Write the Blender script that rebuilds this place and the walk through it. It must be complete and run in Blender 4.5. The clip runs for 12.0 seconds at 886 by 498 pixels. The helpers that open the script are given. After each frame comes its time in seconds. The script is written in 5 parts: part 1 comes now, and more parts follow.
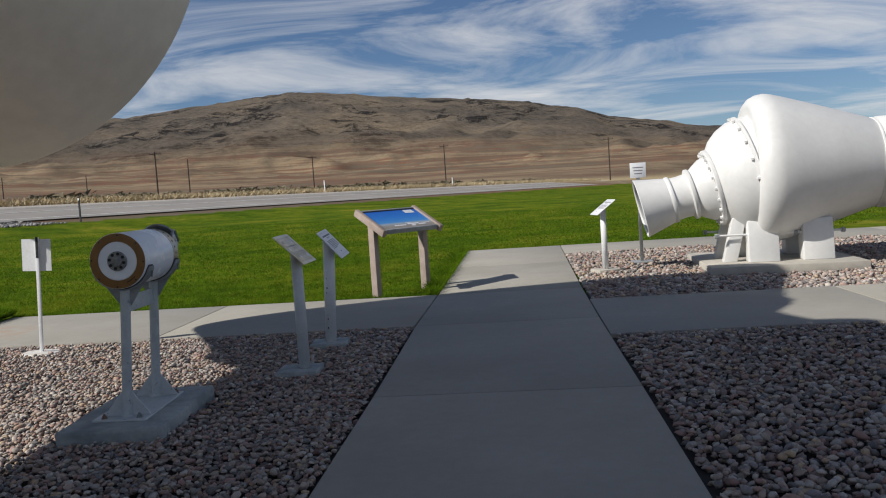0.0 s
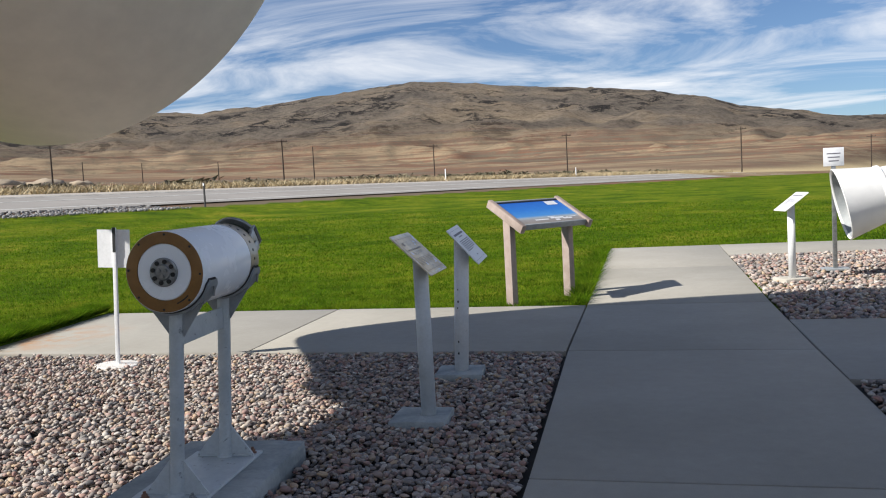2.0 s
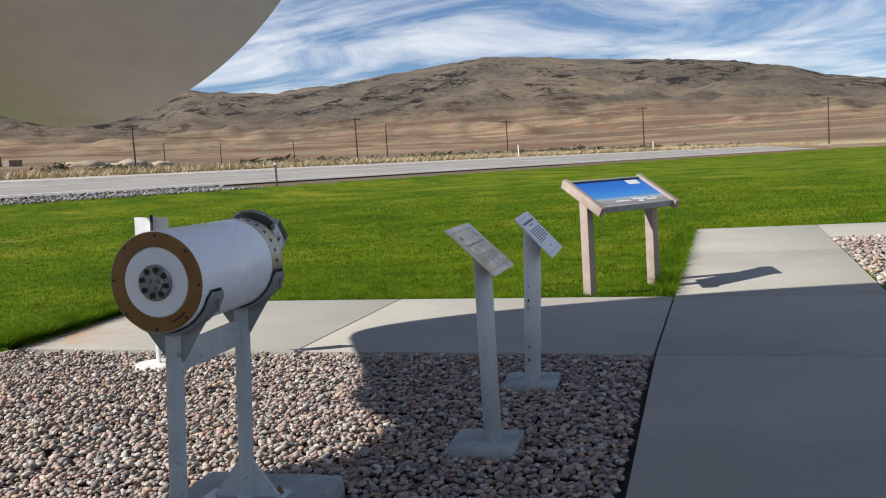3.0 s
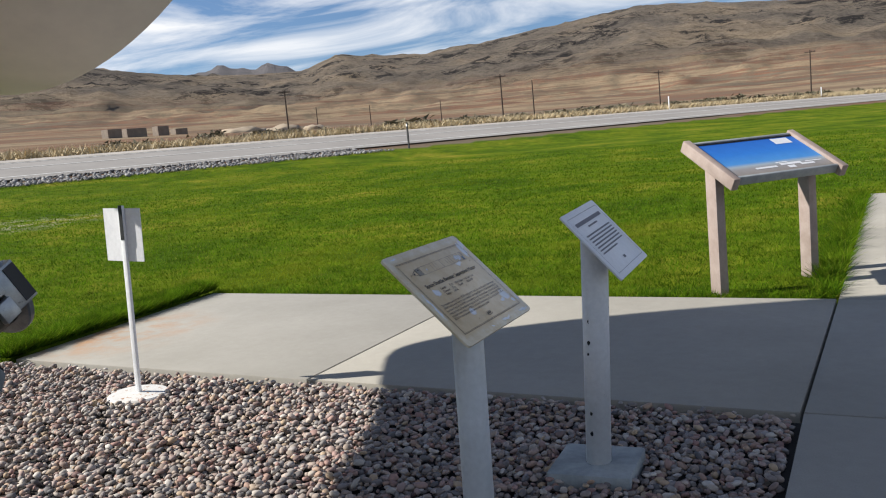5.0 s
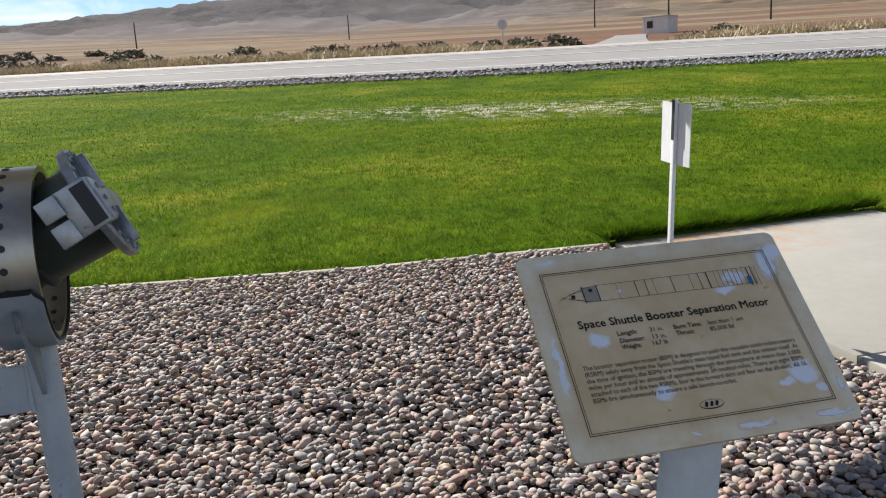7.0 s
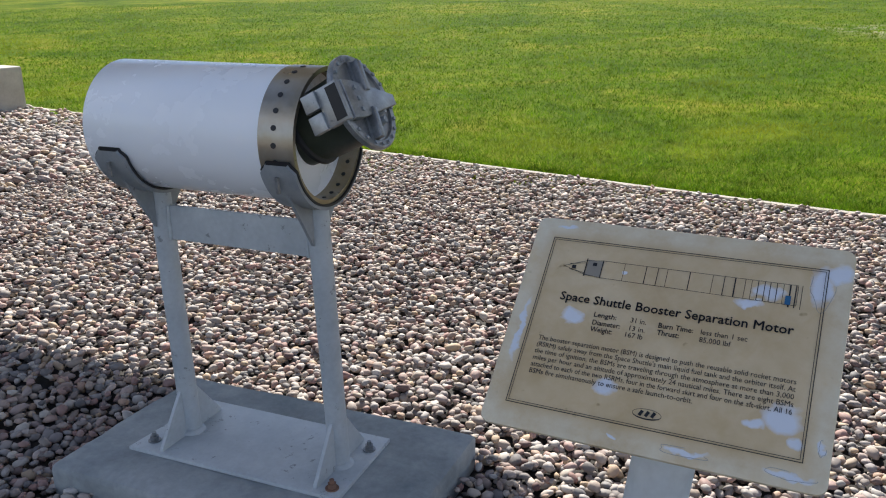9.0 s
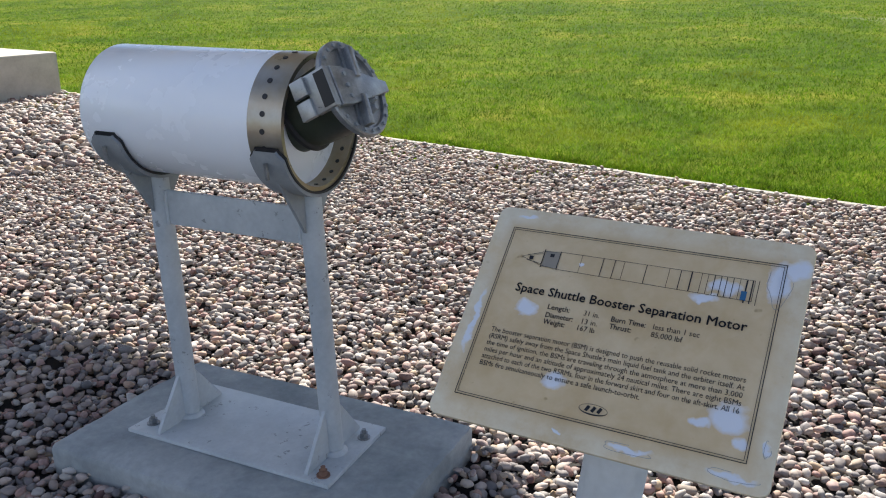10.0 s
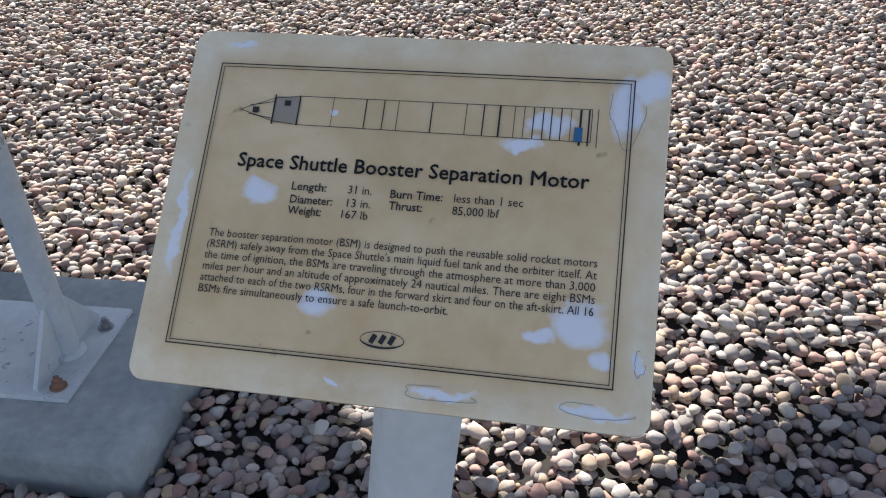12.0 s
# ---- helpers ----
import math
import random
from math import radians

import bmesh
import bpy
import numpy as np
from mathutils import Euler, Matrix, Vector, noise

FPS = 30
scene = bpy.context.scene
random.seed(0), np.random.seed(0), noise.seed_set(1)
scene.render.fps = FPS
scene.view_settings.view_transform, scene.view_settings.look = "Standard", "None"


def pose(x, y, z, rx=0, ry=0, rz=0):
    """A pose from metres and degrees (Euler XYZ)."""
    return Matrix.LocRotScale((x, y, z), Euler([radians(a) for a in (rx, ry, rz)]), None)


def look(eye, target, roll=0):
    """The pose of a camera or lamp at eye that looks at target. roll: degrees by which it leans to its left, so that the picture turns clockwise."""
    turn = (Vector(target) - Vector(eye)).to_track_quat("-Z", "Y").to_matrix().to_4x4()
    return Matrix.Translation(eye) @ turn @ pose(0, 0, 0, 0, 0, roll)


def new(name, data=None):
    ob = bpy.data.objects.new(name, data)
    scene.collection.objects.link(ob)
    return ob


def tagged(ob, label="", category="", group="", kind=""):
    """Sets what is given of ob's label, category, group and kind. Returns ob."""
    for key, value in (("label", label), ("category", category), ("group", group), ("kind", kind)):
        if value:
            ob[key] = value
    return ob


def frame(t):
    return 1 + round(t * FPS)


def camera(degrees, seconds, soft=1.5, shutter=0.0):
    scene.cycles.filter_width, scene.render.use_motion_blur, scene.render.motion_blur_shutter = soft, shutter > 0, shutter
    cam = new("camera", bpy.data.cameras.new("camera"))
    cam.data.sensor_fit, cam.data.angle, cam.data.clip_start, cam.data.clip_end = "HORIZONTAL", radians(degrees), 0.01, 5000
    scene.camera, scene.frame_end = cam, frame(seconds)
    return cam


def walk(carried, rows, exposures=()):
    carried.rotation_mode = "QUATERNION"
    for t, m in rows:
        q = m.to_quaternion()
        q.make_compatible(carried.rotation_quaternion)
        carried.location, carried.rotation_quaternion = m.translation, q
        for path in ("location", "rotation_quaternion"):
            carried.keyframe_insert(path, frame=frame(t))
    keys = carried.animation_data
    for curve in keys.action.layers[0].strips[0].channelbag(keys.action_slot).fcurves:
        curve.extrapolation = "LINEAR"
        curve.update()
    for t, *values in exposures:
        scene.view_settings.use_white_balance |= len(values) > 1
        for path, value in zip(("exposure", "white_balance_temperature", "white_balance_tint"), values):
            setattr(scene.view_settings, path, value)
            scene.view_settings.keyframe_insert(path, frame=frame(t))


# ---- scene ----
cam = camera(55.1, 12.0, soft=1.1)
EXPOSURES = [(0, 0.0), (0.5, 0.28), (1.5, 0.6), (5.5, 0.56), (6.3, 0.73), (7.2, 0.78), (9.5, 1.18), (12, 1.36)]
PATH = [
    (0, (0.496, 0.487, 1.170), (0.303, 2.473, 1.037), -3.77),
    (0.5, (0.313, 0.922, 1.153), (-0.232, 2.843, 1.043), -3.11),
    (1, (0.187, 1.316, 1.171), (-0.383, 3.230, 1.057), -3.22),
    (1.5, (0.139, 1.674, 1.192), (-0.379, 3.602, 1.064), -3.22),
    (2, (0.044, 2.051, 1.167), (-0.423, 3.990, 1.026), -3.01),
    (2.5, (-0.030, 2.341, 1.170), (-0.556, 4.265, 1.024), -3.44),
    (3, (-0.087, 2.742, 1.192), (-0.722, 4.630, 1.006), -3.64),
    (3.2, (-0.099, 2.923, 1.186), (-0.719, 4.815, 0.996), -4.14),
    (4.8, (-0.133, 4.260, 1.187), (-0.928, 6.080, 0.949), -4.57),
    (5, (-0.144, 4.445, 1.201), (-1.104, 6.181, 0.944), -5.36),
    (5.5, (-0.139, 4.821, 1.192), (-1.297, 6.420, 0.874), -5.13),
    (6, (-0.105, 5.162, 1.197), (-1.600, 6.430, 0.797), -3.93),
    (6.5, (-0.146, 5.473, 1.183), (-1.892, 6.358, 0.775), -2.61),
    (7, (-0.139, 5.732, 1.189), (-2.062, 6.103, 0.782), -3.18),
    (7.5, (-0.089, 5.988, 1.221), (-2.030, 5.768, 0.790), -1.79),
    (7.7, (-0.102, 6.057, 1.212), (-2.019, 5.707, 0.758), -1.46),
    (9.3, (-0.183, 6.445, 1.231), (-1.856, 5.529, 0.631), 0.23),
    (9.5, (-0.190, 6.464, 1.230), (-1.856, 5.537, 0.627), 0.34),
    (10, (-0.233, 6.479, 1.224), (-1.887, 5.536, 0.612), 0.14),
    (10.5, (-0.380, 6.437, 1.179), (-2.090, 5.664, 0.488), -1.14),
    (11, (-0.537, 6.374, 1.150), (-2.246, 5.918, 0.216), -1.52),
    (11.5, (-0.559, 6.370, 1.140), (-2.228, 5.987, 0.107), -0.88),
    (12, (-0.562, 6.368, 1.145), (-2.229, 5.981, 0.111), -1.18),
]
walk(cam, [(t, look(eye, target, roll)) for t, eye, target, roll in PATH], EXPOSURES)
PI = math.pi

# ---- world, sun ----
SUN_AZ, SUN_EL = 243.6, 37.2
world = bpy.data.worlds.new("world")
scene.world = world
world.use_nodes = True
wn, wl = world.node_tree.nodes, world.node_tree.links
wn.clear()
sky = wn.new("ShaderNodeTexSky")
sky.sky_type, sky.sun_disc = "NISHITA", False
sky.sun_elevation, sky.sun_rotation = radians(SUN_EL), radians(SUN_AZ)
sky.altitude, sky.air_density, sky.dust_density, sky.ozone_density = 1300, 1.0, 0.2, 2.5
wtc = wn.new("ShaderNodeTexCoord")
# thin streaked clouds: the direction flattened onto a sheet overhead
wsep = wn.new("ShaderNodeSeparateXYZ")
wl.new(wtc.outputs["Generated"], wsep.inputs[0])
wz = wn.new("ShaderNodeMath"); wz.operation = "MAXIMUM"; wz.inputs[1].default_value = 0.0
wl.new(wsep.outputs["Z"], wz.inputs[0])
wza = wn.new("ShaderNodeMath"); wza.operation = "ADD"; wza.inputs[1].default_value = 0.10
wl.new(wz.outputs[0], wza.inputs[0])
wdiv = wn.new("ShaderNodeVectorMath"); wdiv.operation = "DIVIDE"
wcomb = wn.new("ShaderNodeCombineXYZ")
for i in range(3):
    wl.new(wza.outputs[0], wcomb.inputs[i])
wl.new(wtc.outputs["Generated"], wdiv.inputs[0])
wl.new(wcomb.outputs[0], wdiv.inputs[1])
wmap = wn.new("ShaderNodeMapping")
wmap.inputs["Rotation"].default_value = (0, 0, radians(12))
wmap.inputs["Scale"].default_value = (0.62, 1.02, 0.0)
wmap.inputs["Location"].default_value = (1.7, 0.4, 0)
wl.new(wdiv.outputs[0], wmap.inputs[0])
wno = wn.new("ShaderNodeTexNoise")
wno.inputs["Scale"].default_value, wno.inputs["Detail"].default_value = 1.1, 9
wno.inputs["Roughness"].default_value, wno.inputs["Distortion"].default_value = 0.60, 0.8
wl.new(wmap.outputs[0], wno.inputs["Vector"])
wra = wn.new("ShaderNodeValToRGB")
wra.color_ramp.elements[0].position, wra.color_ramp.elements[1].position = 0.42, 0.69
wl.new(wno.outputs["Fac"], wra.inputs[0])
wmix = wn.new("ShaderNodeMix"); wmix.data_type = "RGBA"
whigh = wn.new("ShaderNodeMapRange"); whigh.interpolation_type = "SMOOTHSTEP"
for i, v in ((1, 0.30), (2, 0.62), (3, 1.0), (4, 0.25)):
    whigh.inputs[i].default_value = v
wl.new(wz.outputs[0], whigh.inputs[0])
wamt = wn.new("ShaderNodeMath"); wamt.operation = "MULTIPLY"
wl.new(wra.outputs[0], wamt.inputs[0]); wl.new(whigh.outputs[0], wamt.inputs[1])
wl.new(wamt.outputs[0], wmix.inputs[0])
wtint = wn.new("ShaderNodeMix"); wtint.data_type, wtint.blend_type = "RGBA", "MULTIPLY"
wtint.inputs[0].default_value, wtint.inputs[7].default_value = 1.0, (1.16, 1.31, 1.54, 1)
wl.new(sky.outputs[0], wtint.inputs[6])
wl.new(wtint.outputs[2], wmix.inputs[6])
wmix.inputs[7].default_value = (15.6, 15.8, 16.2, 1)
wbg = wn.new("ShaderNodeBackground")
wbg.inputs["Strength"].default_value = 0.043
wl.new(wmix.outputs[2], wbg.inputs["Color"])
wout = wn.new("ShaderNodeOutputWorld")
wl.new(wbg.outputs[0], wout.inputs["Surface"])

sun_dir = Vector((math.sin(radians(SUN_AZ)) * math.cos(radians(SUN_EL)), math.cos(radians(SUN_AZ)) * math.cos(radians(SUN_EL)), math.sin(radians(SUN_EL))))
sun = new("sun", bpy.data.lights.new("sun", "SUN"))
sun.data.energy, sun.data.angle, sun.data.color = 5.0, radians(0.55), (1.0, 0.955, 0.88)
sun.matrix_world = look(sun_dir * 60, (0, 0, 0))


# ---- materials ----
def material(name, rough=0.6, metal=0.0, spec=0.5):
    m = bpy.data.materials.new(name)
    m.use_nodes = True
    b = m.node_tree.nodes["Principled BSDF"]
    b.inputs["Roughness"].default_value = rough
    b.inputs["Metallic"].default_value = metal
    b.inputs["Specular IOR Level"].default_value = spec
    return m, m.node_tree.nodes, m.node_tree.links, b


def noise_node(n, l, scale, detail=6, rough=0.6, vec=None, dist=0.0):
    t = n.new("ShaderNodeTexNoise")
    t.inputs["Scale"].default_value, t.inputs["Detail"].default_value = scale, detail
    t.inputs["Roughness"].default_value, t.inputs["Distortion"].default_value = rough, dist
    if vec:
        l.new(vec, t.inputs["Vector"])
    return t.outputs["Fac"]


def ramp(n, l, fac, stops):
    r = n.new("ShaderNodeValToRGB")
    e = r.color_ramp.elements
    while len(e) < len(stops):
        e.new(0.5)
    for k, (p, c) in zip(e, stops):
        k.position, k.color = p, (*c, 1)
    l.new(fac, r.inputs[0])
    return r.outputs[0]


def grey(v):
    return (v, v, v)


def mix(n, l, fac, a, b, mode="MIX"):
    m = n.new("ShaderNodeMix")
    m.data_type, m.blend_type = "RGBA", mode
    for sock, v in ((m.inputs[0], fac), (m.inputs[6], a), (m.inputs[7], b)):
        if isinstance(v, (int, float)):
            sock.default_value = v
        elif isinstance(v, tuple):
            sock.default_value = (*v, 1)
        else:
            l.new(v, sock)
    return m.outputs[2]


def bump(n, l, b, height, strength=0.3, distance=0.01):
    k = n.new("ShaderNodeBump")
    k.inputs["Strength"].default_value, k.inputs["Distance"].default_value = strength, distance
    l.new(height, k.inputs["Height"])
    l.new(k.outputs[0], b.inputs["Normal"])


def position(n):
    return n.new("ShaderNodeNewGeometry").outputs["Position"]


def objpos(n):
    return n.new("ShaderNodeTexCoord").outputs["Object"]


def paint(name, a, b, scale=8.0, rough=0.5, metal=0.0, chips=None, bumps=0.1, spec=0.5, chip_at=0.68, grime=0.25):
    """Painted or plain surface: two tones at two scales, with chips of another colour."""
    m, n, l, bs = material(name, rough, metal, spec)
    v = objpos(n)
    f1 = noise_node(n, l, scale, 5, 0.6, v)
    f2 = noise_node(n, l, scale * 9, 4, 0.6, v)
    c = ramp(n, l, f1, [(0.3, a), (0.72, b)])
    c = mix(n, l, grime, c, ramp(n, l, f2, [(0.3, grey(0.55)), (0.7, grey(1.0))]), "MULTIPLY")
    if chips:
        f3 = noise_node(n, l, scale * 3.3, 8, 0.68, v)
        c = mix(n, l, ramp(n, l, f3, [(chip_at, grey(0)), (chip_at + 0.03, grey(1))]), c, chips)
    l.new(c, bs.inputs["Base Color"])
    l.new(ramp(n, l, f2, [(0.2, grey(max(0.05, rough - 0.1))), (0.8, grey(min(1, rough + 0.12)))]), bs.inputs["Roughness"])
    bump(n, l, bs, f2, bumps, 0.002)
    return m


def plain(name, col, rough=0.6, metal=0.0):
    m, n, l, b = material(name, rough, metal)
    f = noise_node(n, l, 30, 3, 0.5, objpos(n))
    l.new(mix(n, l, 0.2, tuple(col), ramp(n, l, f, [(0.3, tuple(x * 0.7 for x in col)), (0.7, tuple(min(1, x * 1.15) for x in col))])), b.inputs["Base Color"])
    return m


WHITE = paint("white_paint", (0.62, 0.62, 0.61), (0.71, 0.71, 0.70), 3, 0.42, chips=(0.25, 0.22, 0.2), chip_at=0.755)
MOTOR_WHITE = paint("motor_white", (0.66, 0.66, 0.65), (0.76, 0.76, 0.75), 1.6, 0.4, chips=(0.30, 0.24, 0.19), chip_at=0.70, bumps=0.05, grime=0.12)
DRUM_WHITE = paint("drum_white", (0.86, 0.89, 0.92), (0.89, 0.92, 0.95), 1.0, 0.24, bumps=0.01, grime=0.03)
HULL = paint("hull_white", (0.76, 0.715, 0.64), (0.81, 0.765, 0.69), 0.6, 0.45, bumps=0.05)
SIGN_WHITE = paint("sign_white", (0.74, 0.75, 0.78), (0.82, 0.83, 0.85), 6, 0.35)
STAND_GREY = paint("stand_grey", (0.43, 0.475, 0.50), (0.57, 0.61, 0.625), 9, 0.45, chips=(0.25, 0.27, 0.28), chip_at=0.62)
POST_WHITE = paint("post_white", (0.70, 0.72, 0.74), (0.80, 0.81, 0.82), 7, 0.42, chips=(0.06, 0.055, 0.05), chip_at=0.675)
POST_GREY = paint("post_grey", (0.52, 0.56, 0.58), (0.64, 0.67, 0.69), 7, 0.42)
CONCRETE_PAD = paint("pad_concrete", (0.21, 0.245, 0.255), (0.46, 0.49, 0.49), 5, 0.85, bumps=0.6, grime=0.45)
LIGHT_PAD = paint("light_concrete", (0.40, 0.37, 0.32), (0.52, 0.49, 0.43), 6, 0.85, bumps=0.4)
KERB = paint("kerb_concrete", (0.30, 0.27, 0.22), (0.47, 0.43, 0.36), 3, 0.9, bumps=0.4, grime=0.4)
RUSTY_BASE = paint("rusty_white", (0.66, 0.64, 0.6), (0.76, 0.74, 0.7), 9, 0.55, chips=(0.36, 0.17, 0.07), chip_at=0.6)
BROWN = paint("brown_phenolic", (0.20, 0.095, 0.022), (0.30, 0.15, 0.04), 14, 0.5)
BAND = paint("band_metal", (0.33, 0.26, 0.15), (0.50, 0.49, 0.46), 5, 0.33, 0.85, chips=(0.2, 0.19, 0.17), chip_at=0.66)
OLIVE = paint("olive_paint", (0.026, 0.033, 0.022), (0.055, 0.066, 0.045), 12, 0.45)
HINGE = paint("worn_aluminium", (0.30, 0.315, 0.32), (0.46, 0.475, 0.475), 30, 0.35, 0.6, chips=(0.10, 0.11, 0.12), chip_at=0.64)
STEEL = paint("bare_steel", (0.21, 0.22, 0.225), (0.42, 0.435, 0.44), 26, 0.36, 0.6, chips=(0.08, 0.085, 0.09), chip_at=0.66, grime=0.5)
SADDLE = paint("saddle_grey", (0.24, 0.265, 0.28), (0.36, 0.38, 0.39), 12, 0.5, chips=(0.12, 0.125, 0.13), chip_at=0.66)
DARK = plain("dark_rubber", (0.02, 0.02, 0.022), 0.6)
BLACK = plain("black_ink", (0.012, 0.012, 0.013), 0.5)
RUST = plain("rusty_bolt", (0.22, 0.12, 0.08), 0.7)
WOOD = paint("weathered_wood", (0.29, 0.225, 0.195), (0.40, 0.325, 0.29), 10, 0.75, bumps=0.4)
POLE_WOOD = paint("pole_wood", (0.045, 0.033, 0.025), (0.08, 0.06, 0.045), 3, 0.9)
TAN_WALL = paint("tan_plaster", (0.30, 0.245, 0.195), (0.40, 0.33, 0.26), 0.8, 0.9)
RUIN = paint("ruin_concrete", (0.17, 0.14, 0.11), (0.26, 0.21, 0.165), 0.8, 0.9)
YELLOW = plain("yellow_sign", (0.75, 0.42, 0.02), 0.5)
SIGN_BACK = plain("sign_back", (0.45, 0.46, 0.47), 0.5, 0.3)
BOULDER = paint("boulder_stone", (0.20, 0.15, 0.11), (0.33, 0.26, 0.20), 2, 0.9, bumps=0.6)


def concrete_material():
    m, n, l, b = material("walk_concrete", 0.88)
    v = position(n)
    f1, f2, f3 = noise_node(n, l, 0.7, 6, 0.6, v), noise_node(n, l, 14, 6, 0.7, v), noise_node(n, l, 160, 3, 0.6, v)
    c = ramp(n, l, f1, [(0.28, (0.325, 0.307, 0.263)), (0.7, (0.42, 0.398, 0.35))])
    c = mix(n, l, 0.35, c, ramp(n, l, f2, [(0.3, grey(0.72)), (0.7, grey(1.0))]), "MULTIPLY")
    c = mix(n, l, 0.3, c, ramp(n, l, f3, [(0.3, grey(0.7)), (0.7, grey(1.0))]), "MULTIPLY")
    # each slab a little different
    r = n.new("ShaderNodeObjectInfo").outputs["Random"]
    c = mix(n, l, 1.0, c, ramp(n, l, r, [(0, (0.93, 0.93, 0.94)), (1, (1.0, 0.99, 0.97))]), "MULTIPLY")
    # rusty stain near the far corner of the side path
    d = n.new("ShaderNodeVectorMath"); d.operation = "DISTANCE"
    d.inputs[1].default_value = (-5.35, 8.6, 0)
    l.new(v, d.inputs[0])
    st = n.new("ShaderNodeMath"); st.operation = "MULTIPLY"
    l.new(ramp(n, l, d.outputs["Value"], [(0.1, grey(1)), (0.9, grey(0))]), st.inputs[0])
    l.new(ramp(n, l, noise_node(n, l, 3.0, 6, 0.7, v), [(0.45, grey(0)), (0.62, grey(1))]), st.inputs[1])
    c = mix(n, l, st.outputs[0], c, (0.36, 0.19, 0.09))
    l.new(c, b.inputs["Base Color"])
    bump(n, l, b, f3, 0.35, 0.003)
    return m


CONCRETE = concrete_material()


def pebble_material(name="pebbles", stops=None):
    m, n, l, b = material(name, 0.72, spec=0.35)
    g = n.new("ShaderNodeNewGeometry")
    r = g.outputs["Random Per Island"]
    c = ramp(n, l, r, stops or [(0.0, (0.14, 0.078, 0.073)), (0.10, (0.43, 0.35, 0.295)), (0.20, (0.165, 0.15, 0.148)), (0.30, (0.56, 0.485, 0.41)), (0.40, (0.345, 0.20, 0.17)), (0.50, (0.44, 0.395, 0.365)),
                       (0.58, (0.13, 0.126, 0.13)), (0.68, (0.58, 0.53, 0.47)), (0.76, (0.385, 0.24, 0.21)), (0.84, (0.51, 0.385, 0.255)), (0.92, (0.27, 0.24, 0.235)), (1.0, (0.64, 0.60, 0.545))])
    f = noise_node(n, l, 60, 4, 0.65, g.outputs["Position"])
    c = mix(n, l, 0.5, c, ramp(n, l, f, [(0.25, grey(0.6)), (0.75, grey(1.0))]), "MULTIPLY")
    big = noise_node(n, l, 0.8, 3, 0.5, g.outputs["Position"])
    c = mix(n, l, 0.4, c, ramp(n, l, big, [(0.3, grey(0.82)), (0.7, grey(1.0))]), "MULTIPLY")
    l.new(c, b.inputs["Base Color"])
    bump(n, l, b, f, 0.25, 0.003)
    return m


PEBBLE = pebble_material()


def grass_blade_material():
    m, n, l, b = material("grass_blades", 0.9, spec=0.05)
    g = n.new("ShaderNodeNewGeometry")
    p = g.outputs["Position"]
    c = ramp(n, l, g.outputs["Random Per Island"], [(0, (0.060, 0.148, 0.008)), (0.5, (0.128, 0.255, 0.011)), (0.93, (0.21, 0.335, 0.015)), (1, (0.40, 0.40, 0.08))])
    c = mix(n, l, 0.8, c, ramp(n, l, noise_node(n, l, 2.2, 7, 0.7, p, 0.4), [(0.36, grey(0.40)), (0.60, grey(1.0))]), "MULTIPLY")
    c = mix(n, l, 0.8, c, ramp(n, l, noise_node(n, l, 7.5, 5, 0.7, p, 0.3), [(0.38, grey(0.34)), (0.55, grey(1.0))]), "MULTIPLY")
    dry = ramp(n, l, noise_node(n, l, 0.30, 7, 0.70, p, 0.5), [(0.53, grey(0)), (0.70, grey(0.7))])
    c = mix(n, l, dry, c, (0.27, 0.29, 0.02))
    l.new(c, b.inputs["Base Color"])
    tr = n.new("ShaderNodeBsdfTranslucent")
    l.new(c, tr.inputs["Color"])
    mx_ = n.new("ShaderNodeMixShader")
    mx_.inputs[0].default_value = 0.45
    l.new(b.outputs[0], mx_.inputs[1])
    l.new(tr.outputs[0], mx_.inputs[2])
    l.new(mx_.outputs[0], n["Material Output"].inputs["Surface"])
    return m


BLADE = grass_blade_material()


